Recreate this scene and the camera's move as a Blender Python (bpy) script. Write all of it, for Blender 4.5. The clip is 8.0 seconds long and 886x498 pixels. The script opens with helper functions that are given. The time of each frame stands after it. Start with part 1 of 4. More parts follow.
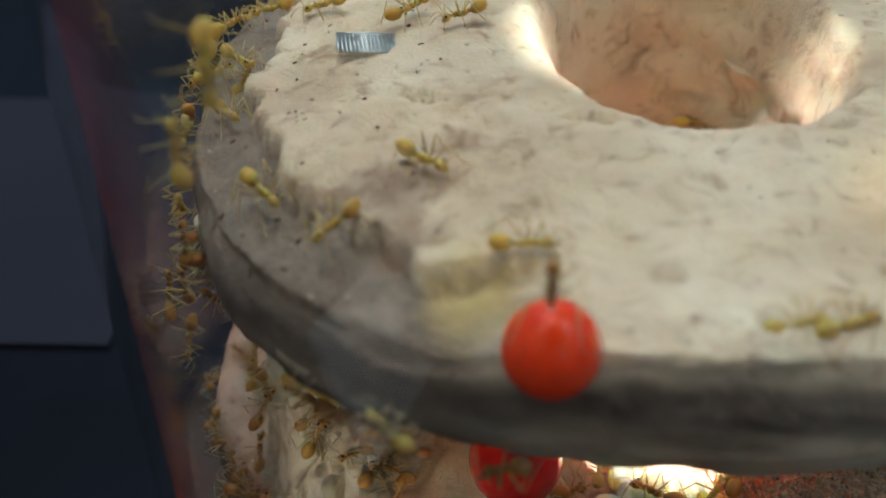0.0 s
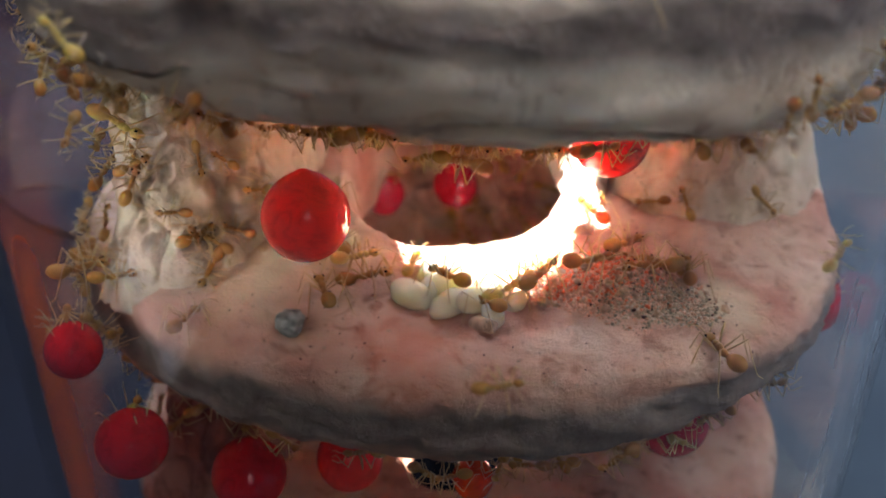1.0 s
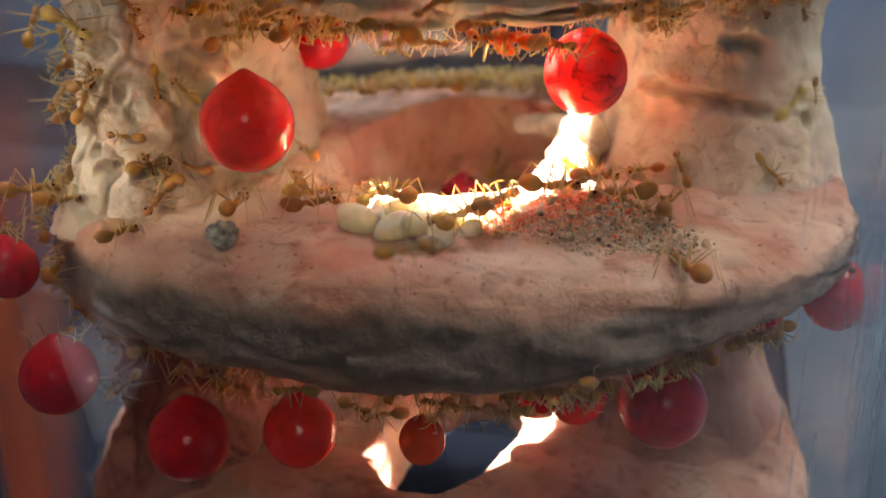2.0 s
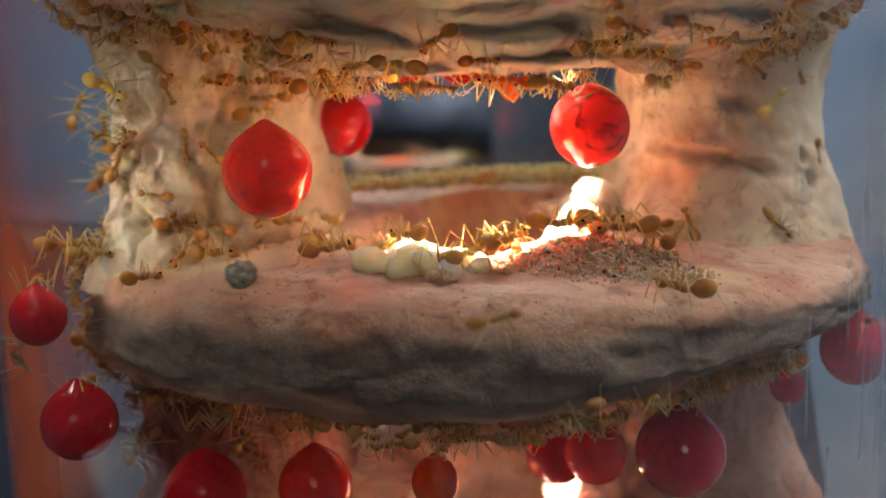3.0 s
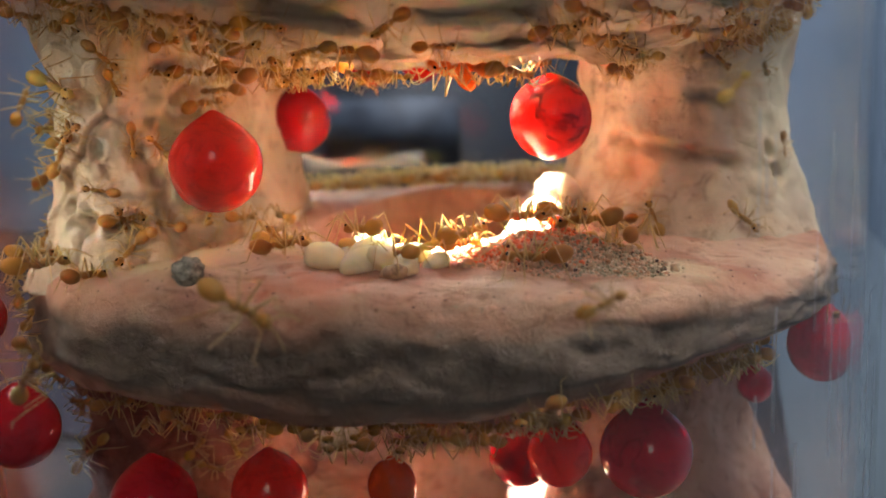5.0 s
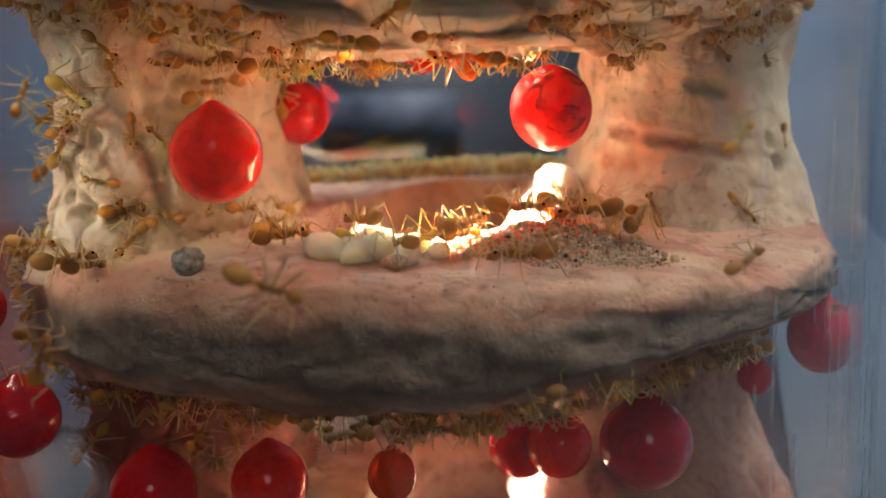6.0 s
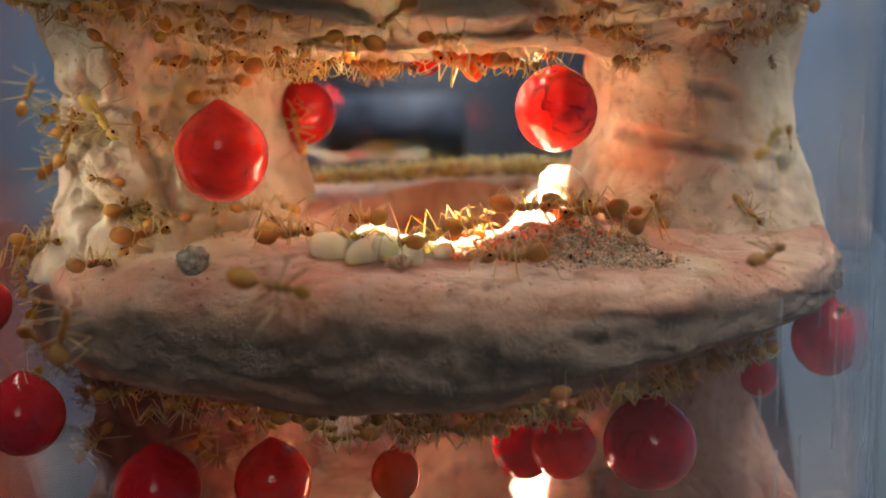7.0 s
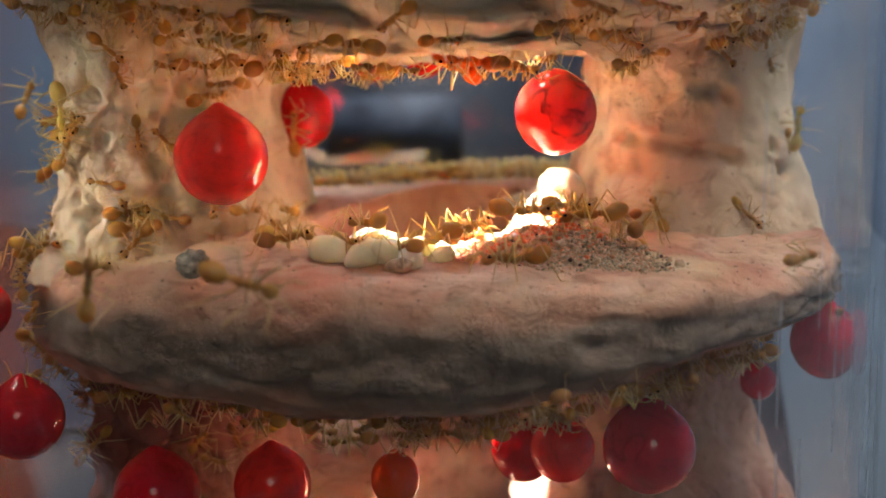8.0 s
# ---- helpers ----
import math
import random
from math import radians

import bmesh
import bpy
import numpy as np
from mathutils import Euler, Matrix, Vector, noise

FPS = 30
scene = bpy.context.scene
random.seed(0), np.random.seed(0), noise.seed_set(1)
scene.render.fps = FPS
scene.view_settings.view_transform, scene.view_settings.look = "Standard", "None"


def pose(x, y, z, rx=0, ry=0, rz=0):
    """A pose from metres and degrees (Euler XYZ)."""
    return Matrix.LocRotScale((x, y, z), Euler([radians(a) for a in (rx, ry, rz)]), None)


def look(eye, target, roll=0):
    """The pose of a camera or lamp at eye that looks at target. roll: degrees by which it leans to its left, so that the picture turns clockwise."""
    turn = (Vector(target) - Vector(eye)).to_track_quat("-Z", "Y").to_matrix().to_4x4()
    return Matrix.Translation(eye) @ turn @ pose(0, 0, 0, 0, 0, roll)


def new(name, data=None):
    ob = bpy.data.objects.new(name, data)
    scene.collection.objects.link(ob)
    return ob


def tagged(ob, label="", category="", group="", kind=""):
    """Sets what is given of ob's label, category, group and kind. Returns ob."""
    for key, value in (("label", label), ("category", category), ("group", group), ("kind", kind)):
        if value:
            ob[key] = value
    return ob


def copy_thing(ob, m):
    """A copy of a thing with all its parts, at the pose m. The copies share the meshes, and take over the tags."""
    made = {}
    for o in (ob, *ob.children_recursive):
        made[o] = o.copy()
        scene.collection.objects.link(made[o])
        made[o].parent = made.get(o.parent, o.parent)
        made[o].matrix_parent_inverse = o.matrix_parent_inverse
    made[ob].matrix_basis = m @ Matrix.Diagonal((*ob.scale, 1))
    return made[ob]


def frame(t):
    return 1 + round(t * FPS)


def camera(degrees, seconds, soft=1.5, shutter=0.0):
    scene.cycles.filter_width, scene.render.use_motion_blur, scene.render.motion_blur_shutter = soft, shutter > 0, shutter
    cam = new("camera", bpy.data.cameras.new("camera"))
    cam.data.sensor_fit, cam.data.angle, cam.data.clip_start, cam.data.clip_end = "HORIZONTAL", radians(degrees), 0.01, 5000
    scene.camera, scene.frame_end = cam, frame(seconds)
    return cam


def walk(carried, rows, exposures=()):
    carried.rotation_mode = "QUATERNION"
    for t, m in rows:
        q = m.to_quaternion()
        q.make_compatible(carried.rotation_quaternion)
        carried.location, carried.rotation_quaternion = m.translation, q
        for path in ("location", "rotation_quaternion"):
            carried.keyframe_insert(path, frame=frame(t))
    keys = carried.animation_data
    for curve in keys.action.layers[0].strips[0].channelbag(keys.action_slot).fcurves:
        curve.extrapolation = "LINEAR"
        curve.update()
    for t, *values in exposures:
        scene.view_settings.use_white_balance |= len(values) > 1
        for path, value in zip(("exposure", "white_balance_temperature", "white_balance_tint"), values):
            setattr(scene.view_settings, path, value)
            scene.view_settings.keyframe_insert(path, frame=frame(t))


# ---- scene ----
cam = camera(48.85, 8.0, soft=1.8)
# macro lens: shallow depth of field round the front of the middle floor
cam.data.dof.use_dof, cam.data.dof.focus_distance, cam.data.dof.aperture_fstop = True, 0.122, 22.0
# seconds, eye (m), yaw, pitch, roll (degrees)
ROWS = [
    (0, 0.0079, -0.0009, 0.2249, 3.52, -34.29, -1.31),
    (0.1, 0.0144, -0.0042, 0.2221, 4.77, -34.19, -1.05),
    (0.2, 0.0220, -0.0079, 0.2194, 6.53, -33.84, -1.04),
    (0.5, 0.0376, -0.0117, 0.2152, 7.96, -34.98, 0.23),
    (0.7, 0.0427, -0.0169, 0.2092, 8.26, -34.30, 0.15),
    (1, 0.0490, -0.0206, 0.1972, 10.71, -30.99, 0.33),
    (1.5, 0.0610, -0.0242, 0.1763, 14.71, -23.65, 0.31),
    (1.7, 0.0656, -0.0208, 0.1701, 16.23, -22.17, 0.19),
    (2.8, 0.0742, -0.0246, 0.1468, 19.95, -11.09, -1.13),
    (3, 0.0760, -0.0269, 0.1464, 20.16, -9.49, -1.55),
    (3.5, 0.0774, -0.0261, 0.1453, 20.09, -7.98, -2.08),
    (4, 0.0770, -0.0249, 0.1445, 19.80, -8.28, -1.89),
    (4.5, 0.0766, -0.0240, 0.1443, 19.12, -8.58, -1.71),
    (5, 0.0764, -0.0225, 0.1440, 18.48, -9.06, -1.67),
    (6.5, 0.0764, -0.0226, 0.1433, 18.59, -9.36, -1.48),
    (7, 0.0762, -0.0227, 0.1433, 18.66, -9.25, -1.33),
    (7.5, 0.0760, -0.0229, 0.1436, 18.45, -9.25, -1.29),
    (8, 0.0760, -0.0228, 0.1435, 18.53, -9.15, -1.30),
]
# the clip's camera warms its white balance and opens up as it sinks to the second tier
EXPOSURES = [(0.0, -1.2, 6200, 4), (0.5, -1.1, 6600, 13), (1.0, -0.20, 6000, 20), (1.7, 0.04, 6900, 20), (2.8, 0.14, 7000, 16), (8.0, 0.12, 7200, 18)]
walk(cam, [(t, Matrix.Translation((x, y, z)) @ pose(0, 0, 0, 0, 0, yaw) @ pose(0, 0, 0, 90 + pitch) @ pose(0, 0, 0, 0, 0, roll))
           for t, x, y, z, yaw, pitch, roll in ROWS], EXPOSURES)

# ---- world and lights ----
world = bpy.data.worlds.new("room_air")
scene.world = world
world.use_nodes = True
world.node_tree.nodes["Background"].inputs[0].default_value = (0.36, 0.44, 0.58, 1)
world.node_tree.nodes["Background"].inputs[1].default_value = 0.10

# a desk lamp overhead, the narrow torch that shines down the nest's hole, lamps to both sides; the wall lights and
# fills are added
def lamp(name, kind, energy, colour, at, to, size, size_y=0.0, blend=0.0, cone=0.0):
    data = bpy.data.lights.new(name, kind)
    data.energy, data.color = energy, colour
    if kind == "SPOT":
        data.shadow_soft_size, data.spot_blend, data.spot_size = size, blend, radians(cone)
    else:
        data.shape, data.size, data.size_y = "ELLIPSE", size, size_y
    new(name, data).matrix_world = look(at, to)


lamp("desk_lamp_light", "SPOT", 2.7, (1.0, 0.92, 0.78), (-0.006, 0.105, 0.46), (0.004, 0.105, 0.178), 0.012, blend=0.8, cone=44)
lamp("torch_light", "SPOT", 190.0, (1.0, 0.95, 0.88), (0.019, 0.120, 0.46), (0.0320, 0.1105, 0.123), 0.004, blend=0.3, cone=7.6)
# added yellow spot for a glow on the top disc's front right
lamp("pen_light", "SPOT", 9.5, (1.0, 0.76, 0.32), (0.075, 0.020, 0.46), (0.0485, 0.0775, 0.176), 0.006, blend=0.9, cone=3.0)
lamp("lamp_light_left", "AREA", 1.7, (1.0, 0.94, 0.82), (-0.33, 0.09, 0.88), (-0.02, 0.11, 0.15), 0.2, 0.2)
# added narrow spot that brightens the left pillar; no such lamp stands there
lamp("reading_lamp_light", "SPOT", 12.0, (1.0, 0.95, 0.80), (-0.30, -0.42, 0.31), (-0.0055, 0.090, 0.1320), 0.010, blend=0.6, cone=2.7)
lamp("lamp_light_right", "AREA", 1.6, (1.0, 0.97, 0.90), (0.34, 0.04, 0.74), (0.06, 0.14, 0.15), 0.2, 0.2)
lamp("east_wall_light", "AREA", 9.0, (0.74, 0.87, 1.0), (1.35, 0.5, 1.6), (2.2, 0.7, 0.3), 1.2, 0.3)
lamp("far_wall_light", "AREA", 46.0, (0.74, 0.87, 1.0), (-0.25, 0.95, 1.6), (-0.35, 1.6, 0.2), 1.6, 0.3)
# added fill from the front right; the room has no window there
lamp("room_window_light", "AREA", 0.25, (1.0, 0.93, 0.84), (0.28, -0.52, 0.46), (0.02, 0.10, 0.13), 0.25, 0.3)


# ---- materials ----
def material(name, build):
    m = bpy.data.materials.new(name)
    m.use_nodes = True
    nt = m.node_tree
    bsdf = nt.nodes["Principled BSDF"]
    build(nt, bsdf)
    return m


def node(nt, kind, **sockets):
    n = nt.nodes.new(kind)
    for k, v in sockets.items():
        n.inputs[k.replace("_", " ")].default_value = v
    return n


def ramp(nt, fac, stops):
    r = nt.nodes.new("ShaderNodeValToRGB")
    while len(r.color_ramp.elements) < len(stops):
        r.color_ramp.elements.new(0.5)
    for e, (p, c) in zip(r.color_ramp.elements, stops):
        e.position, e.color = p, (*c, 1)
    nt.links.new(fac, r.inputs[0])
    return r.outputs[0]


def mix(nt, fac, a, b, mode="MIX"):
    n = nt.nodes.new("ShaderNodeMix")
    n.data_type, n.blend_type = "RGBA", mode
    for sock, v in ((n.inputs[0], fac), (n.inputs[6], a), (n.inputs[7], b)):
        if isinstance(v, (int, float)):
            sock.default_value = v
        elif isinstance(v, tuple):
            sock.default_value = (*v, 1)
        else:
            nt.links.new(v, sock)
    return n.outputs[2]


def noise_tex(nt, scale, detail=5.0, rough=0.6, coords=None, distortion=0.0):
    n = node(nt, "ShaderNodeTexNoise", Scale=scale, Detail=detail, Roughness=rough, Distortion=distortion)
    if coords is None:
        coords = nt.nodes.new("ShaderNodeNewGeometry").outputs["Position"]
    nt.links.new(coords, n.inputs["Vector"])
    return n.outputs["Fac"]


def bump(nt, bsdf, height, strength, distance):
    b = node(nt, "ShaderNodeBump", Strength=strength, Distance=distance)
    nt.links.new(height, b.inputs["Height"])
    nt.links.new(b.outputs[0], bsdf.inputs["Normal"])


def plaster(low, middle, high, stains_and_glow=()):
    """Hand-cast plaster: patches of three tones, grime in the pores, specks, and where the mask is set a dusty grey
    coat, darkened to stand in for the rim's shade.
    """
    def build(nt, p):
        big = noise_tex(nt, 55, 4, 0.55)
        mid = noise_tex(nt, 260, 6, 0.65, distortion=0.6)
        fine = noise_tex(nt, 1900, 4, 0.7)
        base = ramp(nt, big, [(0.30, low), (0.48, middle), (0.70, high)])
        grime = ramp(nt, mid, [(0.33, (0.46, 0.36, 0.30)), (0.47, (0.92, 0.89, 0.86)), (0.75, (1, 1, 1))])
        col = mix(nt, 0.75, base, grime, "MULTIPLY")
        specks = node(nt, "ShaderNodeTexVoronoi", Scale=420.0)
        nt.links.new(nt.nodes.new("ShaderNodeNewGeometry").outputs["Position"], specks.inputs["Vector"])
        dots = ramp(nt, specks.outputs["Distance"], [(0.05, (0.25, 0.18, 0.14)), (0.13, (1, 1, 1))])
        col = mix(nt, 0.6, col, dots, "MULTIPLY")
        dust_shade = ramp(nt, noise_tex(nt, 170, 5, 0.7), [(0.30, (0.11, 0.085, 0.068)), (0.60, (0.22, 0.175, 0.140)), (0.80, (0.34, 0.285, 0.225))])
        mask = nt.nodes.new("ShaderNodeAttribute")
        mask.attribute_name = "weather_shade"
        col = mix(nt, mask.outputs["Fac"], col, dust_shade)
        for place, radius, tint in stains_and_glow:
            # ragged spots of tint: some are stains, some painted light
            gap = node(nt, "ShaderNodeVectorMath")
            gap.operation = "DISTANCE"
            nt.links.new(nt.nodes.new("ShaderNodeNewGeometry").outputs["Position"], gap.inputs[0])
            gap.inputs[1].default_value = place
            edge = nt.nodes.new("ShaderNodeMath")
            edge.operation = "MULTIPLY_ADD"
            nt.links.new(mid, edge.inputs[0])
            edge.inputs[1].default_value = radius * 1.6
            nt.links.new(gap.outputs["Value"], edge.inputs[2])
            tint_share = nt.nodes.new("ShaderNodeMapRange")
            nt.links.new(edge.outputs[0], tint_share.inputs[0])
            for i, v in ((1, radius * 2.0), (2, radius * 1.1), (3, 0.0), (4, 0.75)):
                tint_share.inputs[i].default_value = v
            col = mix(nt, tint_share.outputs[0], col, tint)
        nt.links.new(col, p.inputs["Base Color"])
        p.inputs["Roughness"].default_value = 0.82
        p.inputs["Specular IOR Level"].default_value = 0.25
        p.inputs["Subsurface Weight"].default_value = 0.25
        p.inputs["Subsurface Radius"].default_value = (1.0, 0.40, 0.20)
        p.inputs["Subsurface Scale"].default_value = 0.002
        add = nt.nodes.new("ShaderNodeMath")
        add.operation = "MULTIPLY_ADD"
        nt.links.new(fine, add.inputs[0])
        add.inputs[1].default_value = 0.55
        nt.links.new(mid, add.inputs[2])
        bump(nt, p, add.outputs[0], 0.8, 0.0009)
    return build


def jelly(colour, radius, rough=0.06, weight=0.85, veins=0.25, clear=0.12):
    def build(nt, p):
        obj = nt.nodes.new("ShaderNodeTexCoord").outputs["Object"]
        cloud = noise_tex(nt, 330, 6, 0.7, obj, 2.0)
        dark = tuple(c * 0.30 for c in colour)
        col = ramp(nt, cloud, [(0.40, dark), (0.50, colour), (1.0, colour)])
        nt.links.new(mix(nt, veins, colour, col), p.inputs["Base Color"])
        p.inputs["Roughness"].default_value = rough
        p.inputs["IOR"].default_value = 1.38
        p.inputs["Subsurface Weight"].default_value = weight
        p.inputs["Subsurface Radius"].default_value = radius
        p.inputs["Subsurface Scale"].default_value = 0.005
        p.inputs["Transmission Weight"].default_value = clear
        p.inputs["Coat Weight"].default_value = 0.6
        p.inputs["Coat Roughness"].default_value = 0.04
    return build


def chitin(colour, rough=0.32, clear=0.35):
    def build(nt, p):
        info = nt.nodes.new("ShaderNodeObjectInfo")
        var = noise_tex(nt, 900, 3, 0.5, nt.nodes.new("ShaderNodeTexCoord").outputs["Object"])
        c = ramp(nt, var, [(0.3, tuple(v * 0.78 for v in colour)), (0.7, colour)])
        shade = ramp(nt, info.outputs["Random"], [(0.0, (0.86, 0.72, 0.58)), (0.4, (1, 1, 1)), (1.0, (1.0, 1.0, 0.85))])
        skin = mix(nt, 1.0, c, shade, "MULTIPLY")
        nt.links.new(skin, p.inputs["Base Color"])
        p.inputs["Roughness"].default_value = rough
        p.inputs["IOR"].default_value = 1.35
        p.inputs["Transmission Weight"].default_value = clear
        p.inputs["Subsurface Weight"].default_value = 0.9
        p.inputs["Subsurface Radius"].default_value = (1.0, 0.6, 0.22)
        p.inputs["Subsurface Scale"].default_value = 0.0016
        # thin cuticle that light shines through
        thin, both = nt.nodes.new("ShaderNodeBsdfTranslucent"), nt.nodes.new("ShaderNodeMixShader")
        both.inputs[0].default_value = 0.38
        nt.links.new(skin, thin.inputs[0])
        nt.links.new(p.outputs[0], both.inputs[1])
        nt.links.new(thin.outputs[0], both.inputs[2])
        nt.links.new(both.outputs[0], nt.nodes["Material Output"].inputs["Surface"])
    return build


def plain(colour, rough=0.6, other=None, scale=8.0, metal=0.0):
    def build(nt, p):
        v = noise_tex(nt, scale, 5, 0.6)
        nt.links.new(ramp(nt, v, [(0.35, other or tuple(c * 0.7 for c in colour)), (0.65, colour)]), p.inputs["Base Color"])
        p.inputs["Roughness"].default_value = rough
        p.inputs["Metallic"].default_value = metal
        p.inputs["Specular IOR Level"].default_value = 0.5 if rough < 0.7 else 0.2
    return build


def acrylic(nt, p):
    p.inputs["Base Color"].default_value = (0.985, 0.99, 1.0, 1)
    p.inputs["Transmission Weight"].default_value = 0.9975
    p.inputs["Roughness"].default_value = 0.0
    p.inputs["IOR"].default_value = 1.40


# two brown spots and a yellow one near the top disc's left front
PLASTER = material("cream_plaster", plaster((0.50, 0.39, 0.28), (0.67, 0.57, 0.42), (0.78, 0.71, 0.56), [((-0.0012, 0.0785, 0.1765), 0.0052, (0.20, 0.13, 0.10)), ((0.0004, 0.0728, 0.1762), 0.0042, (0.28, 0.19, 0.13)), ((0.0060, 0.0650, 0.1768), 0.0050, (0.60, 0.47, 0.20))]))
# first two spots paint the red light cast through a hanging gaster
# peach base: red light off the gasters put into the plaster's colour
PEACH = material("peach_glow_plaster", plaster((0.50, 0.22, 0.15), (0.62, 0.37, 0.26), (0.74, 0.56, 0.42), [((0.050, 0.100, 0.1225), 0.0085, (0.72, 0.16, 0.07)), ((0.060, 0.123, 0.1325), 0.0050, (0.75, 0.20, 0.10)), ((0.026, 0.078, 0.1215), 0.0070, (0.66, 0.24, 0.14)), ((0.000, 0.0900, 0.1222), 0.0100, (0.76, 0.64, 0.42)), ((0.0135, 0.0960, 0.1222), 0.0060, (0.78, 0.68, 0.48)), ((0.0660, 0.0960, 0.1222), 0.0060, (0.78, 0.66, 0.44))]))
# the two peach spots are red bounce light put into the colour
BUFF = material("buff_plaster", plaster((0.54, 0.36, 0.25), (0.69, 0.56, 0.41), (0.80, 0.72, 0.56), [((0.0800, 0.1340, 0.1400), 0.0130, (0.80, 0.72, 0.52)), ((0.0590, 0.1245, 0.1330), 0.0060, (0.72, 0.36, 0.22)), ((0.0540, 0.1290, 0.1260), 0.0050, (0.72, 0.40, 0.26))]))
# darker copies of the plaster: the lower tier's shade put into the colour
DUSKY = material("shaded_dusky_plaster", plaster((0.34, 0.17, 0.13), (0.46, 0.27, 0.21), (0.58, 0.40, 0.32)))
MAROON = material("shaded_maroon_plaster", plaster((0.24, 0.07, 0.05), (0.34, 0.13, 0.09), (0.46, 0.24, 0.17)))
RED = material("red_honey", jelly((0.97, 0.050, 0.035), (1.0, 0.16, 0.10), veins=0.28, clear=0.06))
VEINED_RED = material("veined_red_honey", jelly((0.97, 0.045, 0.035), (1.0, 0.14, 0.09), veins=0.95, clear=0.08))
GLOWING_RED = material("glowing_red_honey", jelly((1.0, 0.085, 0.02), (1.0, 0.22, 0.08), weight=1.0, clear=0.15))
ORANGE_RED = material("orange_red_honey", jelly((1.0, 0.11, 0.02), (1.0, 0.20, 0.06), weight=1.0, clear=0.3))
DARK_RED = material("deep_red_honey", jelly((0.62, 0.012, 0.022), (0.9, 0.08, 0.06), veins=0.4, clear=0.18))
PINK_RED = material("pink_red_honey", jelly((0.72, 0.020, 0.060), (0.9, 0.08, 0.10), veins=0.5, clear=0.35))
# one ant skin: AMBER and GOLD darkened as in shade, YELLOW as lit
AMBER = material("shaded_amber_chitin", chitin((0.58, 0.33, 0.12), clear=0.08))
GOLD = material("shaded_gold_gaster", chitin((0.66, 0.40, 0.14), 0.26, 0.12))
YELLOW = material("lit_yellow_chitin", chitin((0.84, 0.64, 0.22), 0.3, 0.2))
ORANGE = material("orange_chitin", chitin((1.0, 0.26, 0.03)))
LEG = material("pale_leg", chitin((0.74, 0.53, 0.28), 0.4, 0.2))
EYE = material("black_eye", plain((0.015, 0.012, 0.01), 0.2))
ACRYLIC = material("clear_acrylic", acrylic)


def syrup_film(nt, p):
    """A see-through red film, as dense as the mesh's film value."""
    place = nt.nodes.new("ShaderNodeSeparateXYZ")
    nt.links.new(nt.nodes.new("ShaderNodeNewGeometry").outputs["Position"], place.inputs[0])
    level = nt.nodes.new("ShaderNodeMapRange")
    nt.links.new(place.outputs["Z"], level.inputs[0])
    level.inputs[1].default_value, level.inputs[2].default_value = 0.120, 0.165
    col = ramp(nt, level.outputs[0], [(0.0, (1.0, 0.20, 0.03)), (1.0, (0.50, 0.020, 0.018))])
    glow, skin, both = nt.nodes.new("ShaderNodeBsdfTranslucent"), nt.nodes.new("ShaderNodeBsdfDiffuse"), nt.nodes.new("ShaderNodeMixShader")
    nt.links.new(col, glow.inputs[0])
    nt.links.new(col, skin.inputs[0])
    nt.links.new(glow.outputs[0], both.inputs[1])
    nt.links.new(skin.outputs[0], both.inputs[2])
    dense = nt.nodes.new("ShaderNodeAttribute")
    dense.attribute_name = "film"
    cover = nt.nodes.new("ShaderNodeMixShader")
    nt.links.new(dense.outputs["Fac"], cover.inputs[0])
    nt.links.new(nt.nodes.new("ShaderNodeBsdfTransparent").outputs[0], cover.inputs[1])
    nt.links.new(both.outputs[0], cover.inputs[2])
    nt.links.new(cover.outputs[0], nt.nodes["Material Output"].inputs["Surface"])


FILM = material("red_reflection_film", syrup_film)
SCRATCH = material("scratched_acrylic", plain((0.55, 0.58, 0.62), 0.5, (0.35, 0.38, 0.42), 400))
WAX = material("pale_cocoon", jelly((0.94, 0.80, 0.52), (1.0, 0.78, 0.42), 0.5, 1.0, 0.15, 0.05))


def grains(nt, p):
    island = nt.nodes.new("ShaderNodeNewGeometry").outputs["Random Per Island"]
    nt.links.new(ramp(nt, island, [(0.0, (0.24, 0.20, 0.13)), (0.3, (0.42, 0.37, 0.25)), (0.6, (0.58, 0.46, 0.32)), (0.8, (0.60, 0.28, 0.15)), (1.0, (0.72, 0.62, 0.48))]), p.inputs["Base Color"])
    p.inputs["Roughness"].default_value = 0.85


GRAIN = material("sand_grain", grains)


def grit(nt, p):
    island = nt.nodes.new("ShaderNodeNewGeometry").outputs["Random Per Island"]
    nt.links.new(ramp(nt, island, [(0.0, (0.60, 0.30, 0.19)), (0.35, (0.74, 0.42, 0.28)), (0.7, (0.80, 0.54, 0.38)), (1.0, (0.82, 0.30, 0.16))]), p.inputs["Base Color"])
    p.inputs["Roughness"].default_value = 0.8


GRIT = material("peach_grit", grit)
RED_GRIT = material("red_grit", plain((0.92, 0.22, 0.08), 0.5, (0.75, 0.16, 0.06), 900))
HUSK = material("buff_husk", jelly((0.58, 0.38, 0.24), (1.0, 0.6, 0.3), 0.55, 0.5, 0.6, 0.0))
STEEL = material("steel_wire", plain((0.62, 0.68, 0.70), 0.35, (0.5, 0.56, 0.58), 900, 1.0))
STONE = material("grey_stone", plain((0.46, 0.45, 0.38), 0.85, (0.14, 0.15, 0.13), 900))
TABLE = material("slate_tabletop", plain((0.006, 0.009, 0.020), 0.8, (0.002, 0.003, 0.006), 9))
LAVENDER = material("grey_card", plain((0.036, 0.036, 0.052), 0.9, (0.028, 0.028, 0.040), 6))
PALE = material("pale_blue_sheet", plain((0.085, 0.115, 0.135), 0.5, (0.06, 0.08, 0.10), 12))
